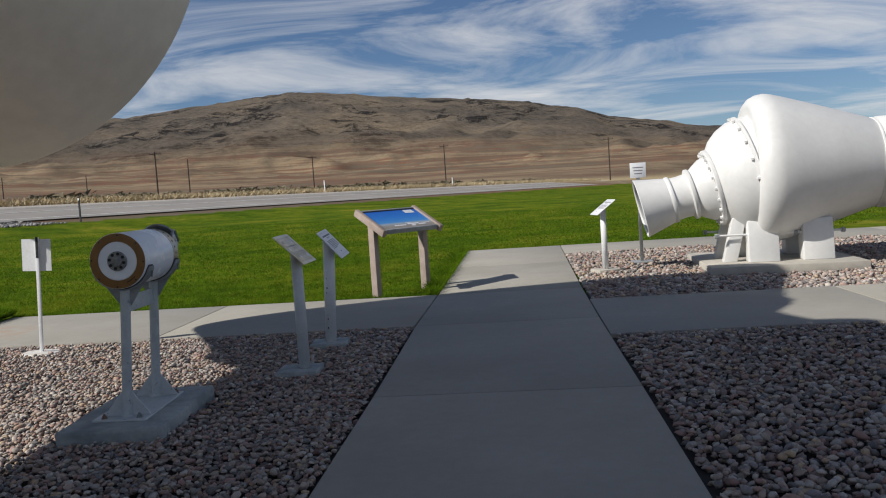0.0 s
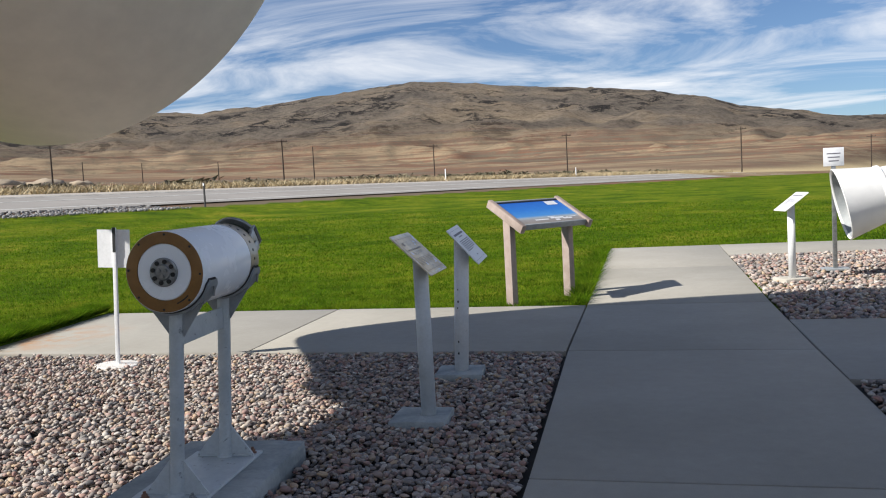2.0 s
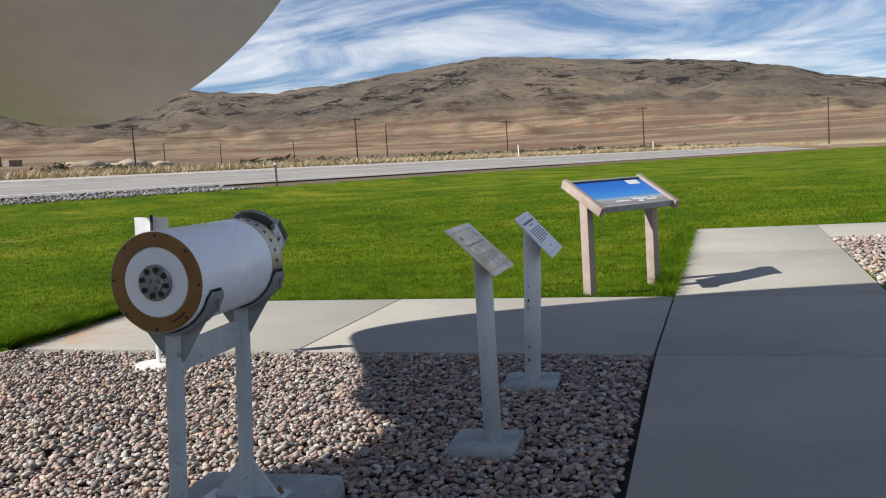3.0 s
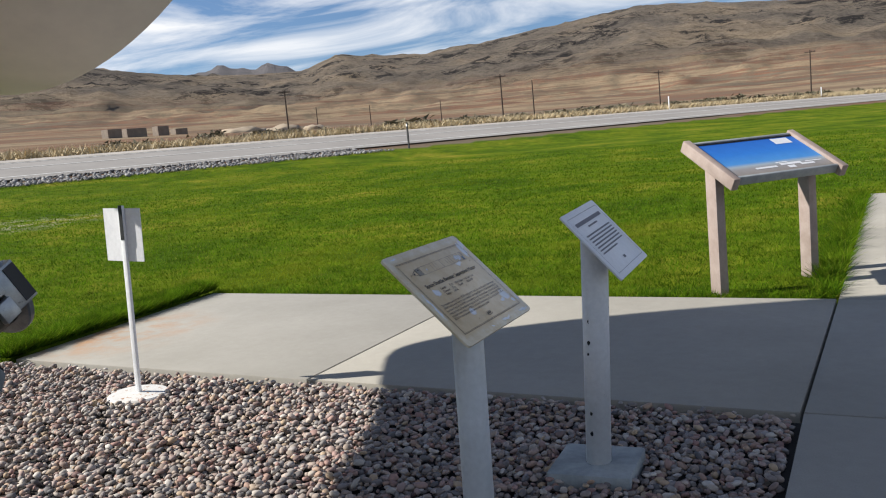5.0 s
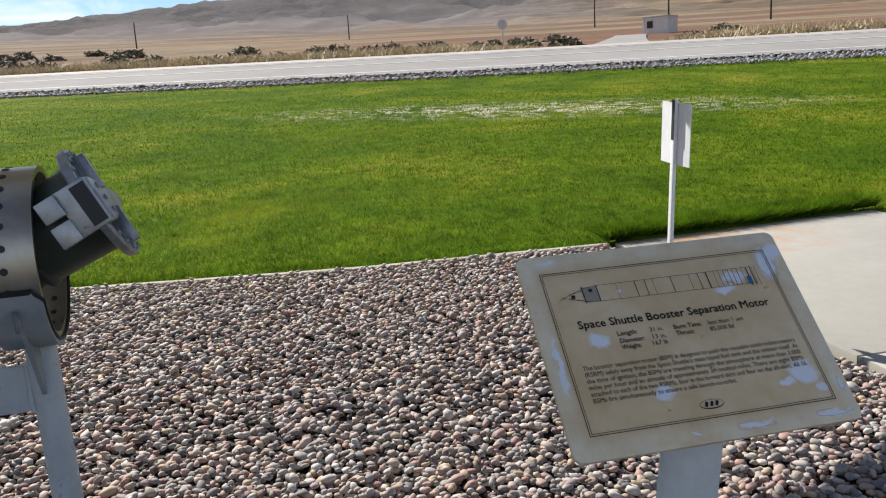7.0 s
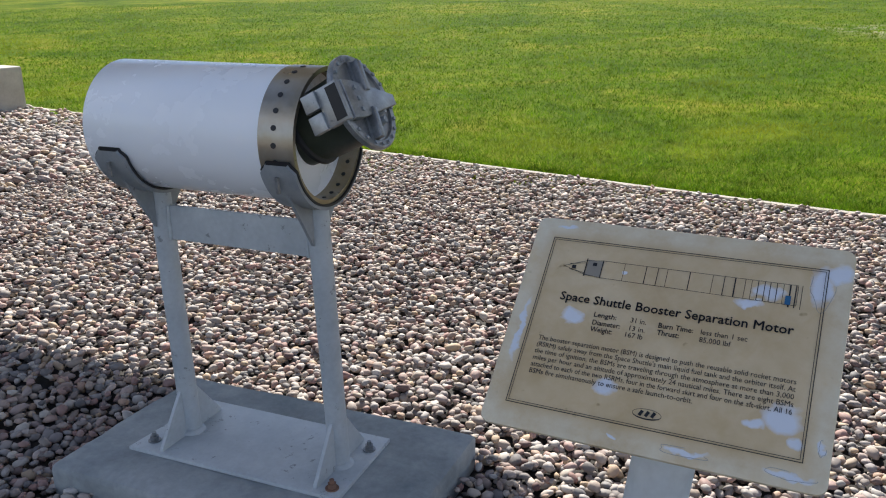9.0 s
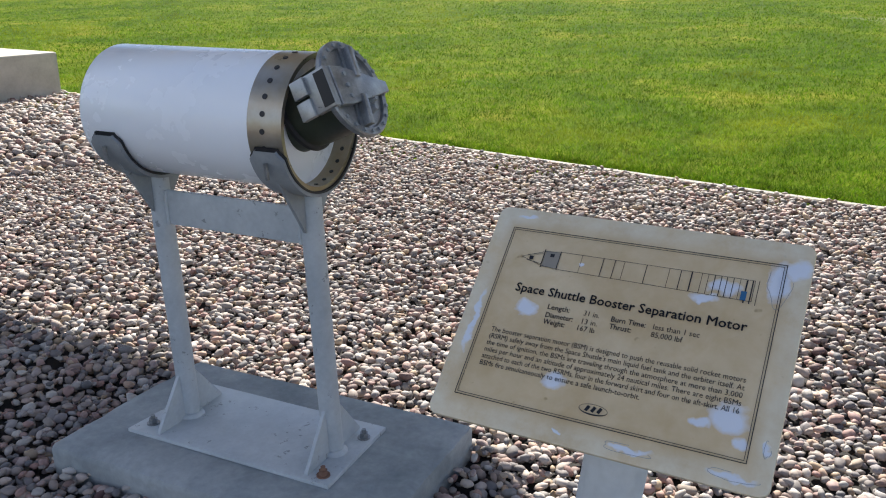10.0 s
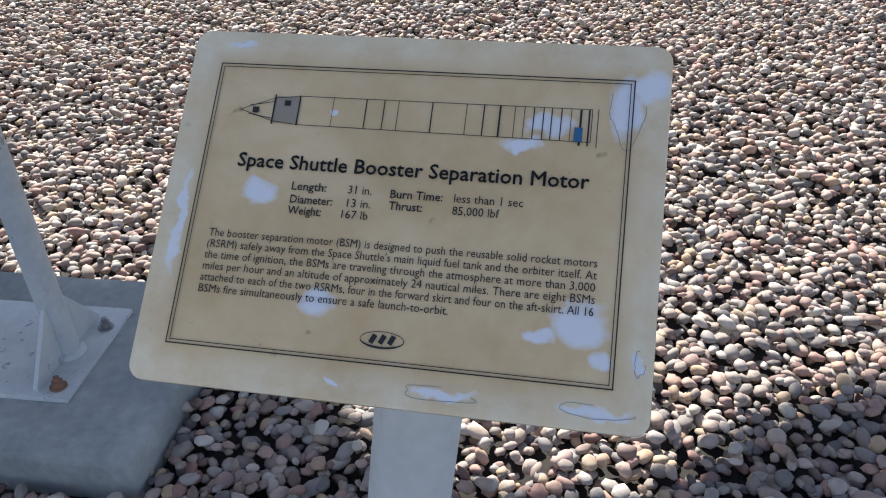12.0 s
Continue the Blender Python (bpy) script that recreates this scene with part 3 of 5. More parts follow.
# ---- ground sheet ----
def build_ground():
    az = np.radians(np.concatenate([np.arange(-150, 40, 0.4), np.arange(40, 210, 2.5)]))
    rr = [0.6]
    while rr[-1] < 4600:
        rr.append(rr[-1] * (1.045 if rr[-1] < 500 else 1.022 if rr[-1] < 1700 else 1.1))
    rr = np.array(rr)
    A, R = np.meshgrid(az, rr, indexing="xy")
    X, Y = HUB.x + R * np.sin(A), HUB.y + R * np.cos(A)
    Z = land_z(X, Y) - 0.03 * (R < 60) - 0.05 * ((X > -5.3) & (Y < 9.8))
    # crags and gullies on the hills, small swells on the plain
    D = np.degrees(A)
    nz = np.zeros_like(Z)
    rough = smooth01((R - 350) / 500) * (R < 1650)
    for i, j in zip(*np.nonzero(R > 120)):
        x, y = X[i, j], Y[i, j]
        q = noise.fractal(Vector((x * 0.006, y * 0.006, 3.0)), 0.9, 2.1, 5)
        c = noise.ridged_multi_fractal(Vector((x * 0.011, y * 0.011, 7.0)), 0.9, 2.2, 4, 0.9, 1.8) if rough[i, j] > 0.1 else 0.0
        nz[i, j] = q * min(1.0, R[i, j] / 900) * 1.2 * (1 + 2.2 * rough[i, j]) + (c - 1.0) * 11.0 * rough[i, j]
    skylock = 1 - 0.75 * smooth01(1 - np.abs(R - 1480) / 160)
    Z = Z + nz * skylock
    # ranges beyond the gap and over the western plain, blue only from painted haze
    farrange = 5.45 * np.exp(-((D + 41) / 7.0) ** 4) + 0.16 * np.sin(D * 1.9) + 0.1 * np.sin(D * 4.3 + 1)
    Zf = 1.2 + R * np.tan(np.radians(np.maximum(farrange, 2.4)))
    k = smooth01((R - 2600) / 900)
    Z = Z * (1 - k) + (Zf + tilt(X, Y)) * k
    na, nr = len(az), len(rr)
    verts = np.stack([X, Y, Z], -1).reshape(-1, 3)
    idx = np.arange(na * nr).reshape(nr, na)
    a, b, c, d = idx[:-1], np.roll(idx, -1, 1)[:-1], np.roll(idx, -1, 1)[1:], idx[1:]
    faces = np.stack([a, d, c, b], -1).reshape(-1, 4)
    me = bpy.data.meshes.new("ground")
    fl = [tuple(f) for f in faces.tolist()]
    fl.append(tuple(idx[0].tolist()))
    me.from_pydata(verts.tolist(), [], fl)
    me.polygons.foreach_set("use_smooth", [True] * len(me.polygons))
    zone = np.zeros((na * nr, 4), np.float32)
    x, y, r = verts[:, 0], verts[:, 1], R.reshape(-1)
    zone[:, 0] = zone_lawn(x, y) & (r < 190)
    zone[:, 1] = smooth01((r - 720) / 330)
    # third channel: how much haze colour, by distance and towards the west
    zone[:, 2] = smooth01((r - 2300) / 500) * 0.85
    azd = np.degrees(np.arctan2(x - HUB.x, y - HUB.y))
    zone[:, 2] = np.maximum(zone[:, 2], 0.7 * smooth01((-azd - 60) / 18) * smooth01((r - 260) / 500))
    nn = (x - ROAD_A.x) * ROAD_N.x + (y - ROAD_A.y) * ROAD_N.y
    zone[:, 3] = smooth01((nn - 6) / 3) * (1 - smooth01((nn - 16) / 18))
    at = me.color_attributes.new("zone", "FLOAT_COLOR", "POINT")
    at.data.foreach_set("color", zone.reshape(-1))
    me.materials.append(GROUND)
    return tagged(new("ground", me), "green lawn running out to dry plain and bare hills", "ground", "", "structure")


build_ground()


def strip(name, n0, n1, s0, s1, lift, mat, label, step=2.0, kind="structure", cat="road"):
    bm = B()
    prev = None
    s = s0
    while s <= s1 + 1e-6:
        row = []
        for k in range(5):
            nn = n0 + (n1 - n0) * k / 4
            p = ROAD_A + ROAD_D * s + ROAD_N * nn
            row.append(bm.verts.new((p.x, p.y, float(land_z(np.array(p.x), np.array(p.y))) + lift)))
        if prev:
            for k in range(4):
                bm.faces.new((prev[k + 1], prev[k], row[k], row[k + 1]))
        prev = row
        s += step
    bmesh.ops.recalc_face_normals(bm, faces=bm.faces)
    for f in bm.faces:
        if f.normal.z < 0:
            f.normal_flip()
    return tagged(link_mesh(name, bm, mat), label, cat, "", kind)


strip("road", 1.6, 9.0, -120, 320, 0.035, ASPHALT, "pale grey two-lane asphalt road across the plain")
strip("road_line", 2.4, 2.54, -120, 320, 0.045, LINE, "white edge line painted along the road", cat="road marking")
strip("shoulder", 7.5, 9.4, -120, 320, 0.042, SHOULDER, "pale gravel shoulder along the far side of the road")
strip("road_line", 7.1, 7.24, -120, 320, 0.045, LINE, "white edge line painted along the road", cat="road marking")
strip("road_line", 5.2, 5.32, -120, 320, 0.045, LINE, "worn white centre line on the road", cat="road marking")

# gravel side road to the hut
SIDE_A, SIDE_B = Vector((-34.40, 18.74)), Vector((-79.88, 40.91))


def side_road_gap(x, y):
    """Distance from the middle of the side road, for numpy arrays."""
    d = (SIDE_B - SIDE_A).normalized()
    along = (x - SIDE_A.x) * d.x + (y - SIDE_A.y) * d.y
    return np.abs((x - SIDE_A.x) * d.y - (y - SIDE_A.y) * d.x) - 4.0 * np.clip(1 - along / (SIDE_B - SIDE_A).length, 0, 1) ** 2


bm = B()
prev = None
for i in range(15):
    f = i / 14
    p = SIDE_A + (SIDE_B - SIDE_A) * f
    w = 8.0 * (1 - f) ** 2 + 3.0
    row = []
    for q in (p - ROAD_D * w / 2, p + ROAD_D * w / 2):
        row.append(bm.verts.new((q.x, q.y, float(land_z(np.array(q.x), np.array(q.y))) + 0.10 - 0.06 * (1 - f))))
    if prev:
        bm.faces.new((prev[0], prev[1], row[1], row[0]))
    prev = row
for f in bm.faces:
    f.normal_update()
    if f.normal.z < 0:
        f.normal_flip()
structure("side_road", bm, ASPHALT, "grey gravel side road turning off the main road", "road")

# ---- paths ----
WX0, WX1 = -0.525, 1.105
pavement_bm = B()
box(pavement_bm, WX0 + 0.18, WX1 - 0.02, -12, 9.3, -0.12, -0.03)
pavement = structure("pavement", pavement_bm, LIGHT_PAD, "pale concrete footpaths in jointed slabs", "pavement")


def path_left(y):
    return WX0 + 0.027 * np.clip(8.0 - y, 0, 5.5)


def path_right(y):
    return WX1 + 0.006 * np.clip(8.0 - y, 0, 5.5)


def slab(pts):
    """One concrete slab with softened top edges, following the ground."""
    bm = B()
    prism(bm, pts, -0.11, 0.0, 0.008)
    for v in bm.verts:
        v.co.z += float(lawn_z(np.array(max(v.co.x, -5.6)), np.array(v.co.y)))
    return part("slab", bm, CONCRETE, pavement, smooth=40)


J = 0.006
slab_rows = [-12, -8.7, -4.03, 0.65, 5.34, 7.93, 10.03, 12.8, 15.45]
for y0, y1 in zip(slab_rows, slab_rows[1:]):
    slab([(path_left(y0) + J, y0 + J), (path_right(y0) - J, y0 + J), (path_right(y1) - J, y1 - J), (path_left(y1) + J, y1 - J)])
slab([(-2.97 + J, 7.93), (WX0 - J, 7.93), (WX0 - J, 10.03), (-3.004 + J, 10.06)])
slab([(-5.43, 7.94), (-2.97 - J, 7.93), (-3.004 - J, 10.06), (-5.65, 10.07)])
for i in range(5):
    slab([(WX1 + J + 2.4 * i, 7.08), (WX1 - J + 2.4 * (i + 1), 7.08), (WX1 - J + 2.4 * (i + 1), 9.13), (WX1 + J + 2.4 * i, 9.13)])
for i in range(5):
    slab([(WX1 + J + 2.6 * i, 14.0), (WX1 - J + 2.6 * (i + 1), 14.0), (WX1 - J + 2.6 * (i + 1), 15.45), (WX1 + J + 2.6 * i, 15.45)])


def kerb_x(y):
    return -5.46 - 0.115 * max(0.0, 6.2 - y)


bm = B()
prev = None
for i in range(41):
    y = 7.9 - i * 0.4
    x = kerb_x(y)
    row = [bm.verts.new(v) for v in ((x + 0.036, y, -0.12), (x + 0.03, y, -0.012), (x + 0.022, y, -0.006), (x - 0.022, y, -0.006), (x - 0.03, y, -0.012), (x - 0.036, y, -0.12))]
    if prev:
        for k in range(5):
            bm.faces.new((prev[k], prev[k + 1], row[k + 1], row[k]))
    prev = row
bmesh.ops.recalc_face_normals(bm, faces=bm.faces)
structure("kerb", bm, KERB, "thin pale concrete edging between gravel and lawn", "kerb")

# soil under the gravel, with the shade of the gaps put into its colour
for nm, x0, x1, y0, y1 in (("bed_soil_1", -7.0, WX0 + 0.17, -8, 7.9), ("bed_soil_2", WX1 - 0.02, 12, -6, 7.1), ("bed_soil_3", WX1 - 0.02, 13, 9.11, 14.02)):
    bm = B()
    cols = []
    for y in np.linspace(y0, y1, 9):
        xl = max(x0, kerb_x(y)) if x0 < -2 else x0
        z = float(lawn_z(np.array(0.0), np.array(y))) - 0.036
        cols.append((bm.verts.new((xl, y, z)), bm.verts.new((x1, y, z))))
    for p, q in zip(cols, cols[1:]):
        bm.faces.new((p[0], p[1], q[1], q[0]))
    structure(nm, bm, SHADED_SOIL, "soil under the gravel bed, coloured near-black as shaded gaps", "soil")


# ---- gravel ----
def ico(sub):
    bm = B()
    bmesh.ops.create_icosphere(bm, subdivisions=sub, radius=1)
    v = np.array([list(p.co) for p in bm.verts])
    f = np.array([[p.index for p in q.verts] for q in bm.faces])
    bm.free()
    return v, f


def scatter_stones(name, pts, sizes, sub, mat, label, category, rng):
    v, f = ico(sub)
    k, nv = len(pts), len(v)
    base = np.repeat(v[None], k, 0)
    base = base * (1 + 0.16 * rng.standard_normal((k, nv, 1)) * (0.6 if sub > 1 else 1.0))
    if sub > 1:
        w = rng.standard_normal((k, 1, 3))
        base = base * (1 + 0.22 * np.tanh((v[None] * w).sum(-1, keepdims=True)))
    sc = sizes[:, None] * np.stack([rng.uniform(0.85, 1.25, k), rng.uniform(0.6, 0.9, k), rng.uniform(0.42, 0.66, k)], -1)
    base = base * sc[:, None, :]
    a = rng.uniform(0, 2 * PI, k)
    tilt = rng.normal(0, 0.32, k)
    ct, st = np.cos(tilt)[:, None], np.sin(tilt)[:, None]
    x, y, z = base[..., 0], base[..., 1], base[..., 2]
    x, z = x * ct - z * st, x * st + z * ct
    ca, sa = np.cos(a)[:, None], np.sin(a)[:, None]
    x, y = x * ca - y * sa, x * sa + y * ca
    V = np.stack([x, y, z], -1) + pts[:, None, :]
    F = (f[None] + (np.arange(k) * nv)[:, None, None]).reshape(-1, 3)
    me = bpy.data.meshes.new(name)
    me.vertices.add(k * nv)
    me.vertices.foreach_set("co", V.reshape(-1).astype(np.float32))
    me.loops.add(len(F) * 3)
    me.loops.foreach_set("vertex_index", F.reshape(-1).astype(np.int32))
    me.polygons.add(len(F))
    me.polygons.foreach_set("loop_start", np.arange(0, len(F) * 3, 3, dtype=np.int32))
    me.polygons.foreach_set("use_smooth", np.ones(len(F), dtype=bool))
    me.update(calc_edges=True)
    me.materials.append(mat)
    return tagged(new(name, me), label, category, "", "stuff")


def jitter_grid(x0, x1, y0, y1, pitch, rng):
    gx, gy = np.meshgrid(np.arange(x0, x1, pitch), np.arange(y0, y1, pitch))
    p = np.stack([gx.ravel(), gy.ravel()], -1)
    return p + rng.uniform(-0.5, 0.5, p.shape) * pitch


rng = np.random.default_rng(5)
PADS = [(-1.74, 5.08, 0.30, 0.49), (-1.10, 6.155, 0.143, 0.143), (-1.123, 7.19, 0.145, 0.145)]


def free_of_pads(p, s):
    ok = np.ones(len(p), bool)
    for cx, cy, hx, hy in PADS:
        ok &= ~((np.abs(p[:, 0] - cx) < hx - 0.01) & (np.abs(p[:, 1] - cy) < hy - 0.01))
    ok &= np.hypot(p[:, 0] + 3.784, p[:, 1] - 7.514) > 0.15
    return ok


def gravel_bed(x0, x1, y0, y1, pitch, size, sub, label, hole=None):
    p = jitter_grid(x0, x1, y0, y1, pitch, rng)
    kx = -5.46 - 0.115 * np.maximum(0, 6.2 - p[:, 1]) + 0.028
    ok = free_of_pads(p, size) & (p[:, 0] > kx) & ((p[:, 0] < path_left(p[:, 1]) - 0.025) | (p[:, 0] > path_right(p[:, 1]) + 0.025))
    if hole:
        ok &= ~((p[:, 0] > hole[0]) & (p[:, 0] < hole[1]) & (p[:, 1] > hole[2]) & (p[:, 1] < hole[3]))
    p = p[ok]
    z = lawn_z(np.maximum(p[:, 0], -5.0), p[:, 1]) - 0.013 + rng.normal(0, 0.0115, len(p)).clip(-0.026, 0.02)
    s = size * np.exp(rng.normal(0.0, 0.22, len(p))).clip(0.5, 1.5)
    return scatter_stones("gravel", np.column_stack([p, z]), s, sub, PEBBLE, label, "gravel", rng)


NEAR = (-2.85, WX0 + 0.14, 4.4, 7.88)
gravel_bed(*NEAR, 0.0228, 0.0146, 2, "rounded pink, grey and tan river pebbles")
gravel_bed(-6.8, WX0 + 0.14, 1.5, 7.88, 0.0275, 0.0176, 1, "rounded pink, grey and tan river pebbles", NEAR)
gravel_bed(-6.8, WX0 + 0.14, -3.5, 1.5, 0.055, 0.036, 1, "rounded pink, grey and tan river pebbles", NEAR)
gravel_bed(WX1 + 0.03, 5.2, 1.6, 7.05, 0.0325, 0.0205, 1, "rounded brown and grey pebbles in the bed across the path")
gravel_bed(WX1 + 0.03, 6.5, 9.16, 13.97, 0.042, 0.027, 1, "rounded brown and grey pebbles round the white motor")
gravel_bed(WX1 + 0.03, 12.0, -6.0, 1.6, 0.085, 0.056, 1, "rounded brown and grey pebbles in the far part of the bed")
gravel_bed(5.2, 12.0, 1.6, 7.05, 0.075, 0.050, 1, "rounded brown and grey pebbles beside the cross path")
gravel_bed(6.5, 13.0, 9.16, 13.97, 0.075, 0.050, 1, "rounded brown and grey pebbles past the white motor")
gravel_bed(-7.0, WX0 + 0.14, -8.0, -3.5, 0.085, 0.056, 1, "rounded pink, grey and tan river pebbles behind the start")
p = jitter_grid(-60, 24, -1.4, 1.7, 0.2, rng)
pw = np.array([[ROAD_A.x + ROAD_D.x * s + ROAD_N.x * q, ROAD_A.y + ROAD_D.y * s + ROAD_N.y * q] for s, q in p])
scatter_stones("roadside_stones", np.column_stack([pw, land_z(pw[:, 0], pw[:, 1]) + 0.03]), rng.uniform(0.035, 0.09, len(pw)), 1, ROADSTONE,
               "pale grey broken stones along the road edge", "stones", rng)


# ---- grass ----
def blades(name, pts, h, w, label, mat, category="grass", lift=0.0):
    k = len(pts)
    a = rng.uniform(0, 2 * PI, k)
    lean = rng.normal(0, 0.75, (k, 2)) * h[:, None]
    dx, dy = np.cos(a) * w / 2, np.sin(a) * w / 2
    z = land_z(pts[:, 0], pts[:, 1]) - 0.035 + lift
    V = np.stack([np.stack([pts[:, 0] - dx, pts[:, 1] - dy, z], -1), np.stack([pts[:, 0] + dx, pts[:, 1] + dy, z], -1),
                  np.stack([pts[:, 0] + lean[:, 0], pts[:, 1] + lean[:, 1], z + h], -1)], 1).reshape(-1, 3)
    me = bpy.data.meshes.new(name)
    me.vertices.add(3 * k)
    me.vertices.foreach_set("co", V.reshape(-1).astype(np.float32))
    me.loops.add(3 * k)
    me.loops.foreach_set("vertex_index", np.arange(3 * k, dtype=np.int32))
    me.polygons.add(k)
    me.polygons.foreach_set("loop_start", np.arange(0, 3 * k, 3, dtype=np.int32))
    me.update(calc_edges=True)
    me.materials.append(mat)
    return tagged(new(name, me), label, category, "", "stuff")


def on_lawn(p):
    x, y = p[:, 0], p[:, 1]
    kx = -5.46 - 0.115 * np.maximum(0, 6.2 - y) - 0.045
    west = (x < kx) & (y < 7.95)
    side = (y >= 7.95) & (y < 10.08) & (x < -5.5 - 0.11 * (y - 7.9))
    north = ((y >= 10.08) & (x < WX0 - 0.02)) | (y > 15.48)
    return p[west | side | north]


# thick at the lawn's near edge, thinning out steadily with distance
k = 620000
ang, rad = rng.uniform(radians(-150), radians(35), k), 2.5 * np.exp(rng.uniform(0, 2.4, k))
p = on_lawn(np.column_stack([-1.6 + rad * np.sin(ang), 5.6 + rad * np.cos(ang)]))
k = len(p)
blades("lawn_grass", p, rng.uniform(0.02, 0.045, k), rng.uniform(0.0055, 0.0095, k) * np.clip(np.hypot(p[:, 0] + 1.6, p[:, 1] - 5.6) / 6, 0.9, 2.6), "short mown green lawn with some yellow blades", BLADE)


# raised turf edge at the end of the side path
bm = B()
prev = None
for i in range(24):
    f = i / 23
    x, y = -5.475 - 0.245 * f, 7.86 + 2.32 * f
    wob = 0.012 * noise.noise(Vector((x * 9, y * 9, 0)))
    rise = smooth01(min(f, 1 - f) / 0.16)
    row = [bm.verts.new((px, y, -0.06 + (pz + 0.06) * rise)) for px, pz in ((x + wob, -0.06), (x + wob, 0.035), (x - 0.03 + wob, 0.055), (x - 0.3, 0.035), (x - 0.9, -0.035))]
    if prev:
        for k in range(4):
            bm.faces.new((prev[k], prev[k + 1], row[k + 1], row[k]))
    prev = row
bmesh.ops.recalc_face_normals(bm, faces=bm.faces)
turf = link_mesh("turf_edge", bm, GROUND, None, "", 60)
ta = turf.data.color_attributes.new("zone", "FLOAT_COLOR", "POINT")
ta.data.foreach_set("color", np.tile(np.array([1, 0, 0, 1], np.float32), len(turf.data.vertices)))
tagged(turf, "raised turf edge above the end of the path", "turf", "", "structure")

# taller uncut fringe where the mower misses, against the slabs and the edging
k = 40000
u, w = rng.uniform(0, 1, k), rng.uniform(0, 1, k) ** 1.5 * 0.16
a = np.column_stack([-5.47 - 0.24 * u - w, 7.9 + 2.25 * u])[: k // 2]
b = np.column_stack([-5.75 + 5.2 * u, 10.09 + w])[k // 2: 5 * k // 8]
d = np.column_stack([WX0 - 0.015 - w, 10.06 + 5.4 * u])[5 * k // 8: 3 * k // 4]
c = np.column_stack([-5.5 - 0.115 * np.maximum(0, 6.2 - (1.5 + 6.4 * u)) - w, 1.5 + 6.4 * u])[3 * k // 4:]
p = np.concatenate([a, b, d, c])
hh = np.concatenate([rng.uniform(0.06, 0.13, len(a)), rng.uniform(0.03, 0.07, len(b)), rng.uniform(0.07, 0.12, len(d)), rng.uniform(0.02, 0.055, len(c))])
blades("grass_fringe", p, hh, rng.uniform(0.006, 0.011, len(p)), "taller uncut grass along the path edge", BLADE, lift=np.concatenate([np.full(len(a), 0.045), np.zeros(len(b)), np.full(len(d), 0.03), np.zeros(len(c))]))


# straw and brush beyond the road
def straw_material(name, stops):
    m, n, l, b = material(name, 0.8)
    l.new(ramp(n, l, n.new("ShaderNodeNewGeometry").outputs["Random Per Island"], stops), b.inputs["Base Color"])
    return m


STRAW = straw_material("straw", [(0, (0.38, 0.30, 0.175)), (0.6, (0.55, 0.445, 0.27)), (1, (0.27, 0.215, 0.125))])
BRUSH = straw_material("brush", [(0, (0.07, 0.066, 0.038)), (0.6, (0.13, 0.115, 0.07)), (1, (0.22, 0.18, 0.11))])
q = np.column_stack([rng.uniform(-60, 150, 110000), 9.4 + 22 * rng.uniform(0, 1, 110000) ** 1.5])
pw = np.column_stack([ROAD_A.x + ROAD_D.x * q[:, 0] + ROAD_N.x * q[:, 1], ROAD_A.y + ROAD_D.y * q[:, 0] + ROAD_N.y * q[:, 1]])
keep = side_road_gap(pw[:, 0], pw[:, 1]) > 1.7
pw = pw[keep]
blades("dry_grass", pw, rng.uniform(0.22, 0.62, len(pw)), rng.uniform(0.05, 0.13, len(pw)), "tall pale straw-coloured grass on the road verge", STRAW)


def shrub_mesh(seed):
    r = np.random.default_rng(seed)
    k = 170
    d = r.standard_normal((k, 3))
    d[:, 2] = np.abs(d[:, 2]) * 0.8
    d /= np.linalg.norm(d, axis=1)[:, None]
    c = d * r.uniform(0.35, 1.0, (k, 1)) ** 0.6
    vs, fs = [], []
    for i in range(k):
        o = Vector(c[i])
        for v in (Vector(r.normal(0, 0.16, 3)), Vector(r.normal(0, 0.16, 3)), Vector(r.normal(0, 0.16, 3)) + Vector((0, 0, 0.12))):
            q = o + v
            vs.append((q.x, q.y, max(0.0, q.z)))
        fs.append((3 * i, 3 * i + 1, 3 * i + 2))
    me = bpy.data.meshes.new("shrub")
    me.from_pydata(vs, [], fs)
    me.materials.append(BRUSH)
    return me


shrubs = [shrub_mesh(i) for i in range(4)]
for i in range(230):
    s, nn = rng.uniform(-70, 150), 12 + 55 * rng.uniform(0, 1) ** 1.3
    p = ROAD_A + ROAD_D * s + ROAD_N * nn
    if side_road_gap(p.x, p.y) < 3.0:
        continue
    ob = new("sagebrush", shrubs[i % 4])
    z = float(land_z(np.array(p.x), np.array(p.y)))
    sc = rng.uniform(0.4, 1.15)
    ob.matrix_world = Matrix.Translation((p.x, p.y, z - 0.05)) @ Matrix.Rotation(rng.uniform(0, 6.28), 4, "Z") @ Matrix.Diagonal((sc * 1.25, sc * 1.25, sc * 0.8, 1))
    tagged(ob, "low dark olive sagebrush on the dry verge", "shrub", "sagebrush beyond the road")


def at_polar(az, r):
    x, y = HUB.x + r * math.sin(radians(az)), HUB.y + r * math.cos(radians(az))
    return x, y, float(land_z(np.array(x), np.array(y)))


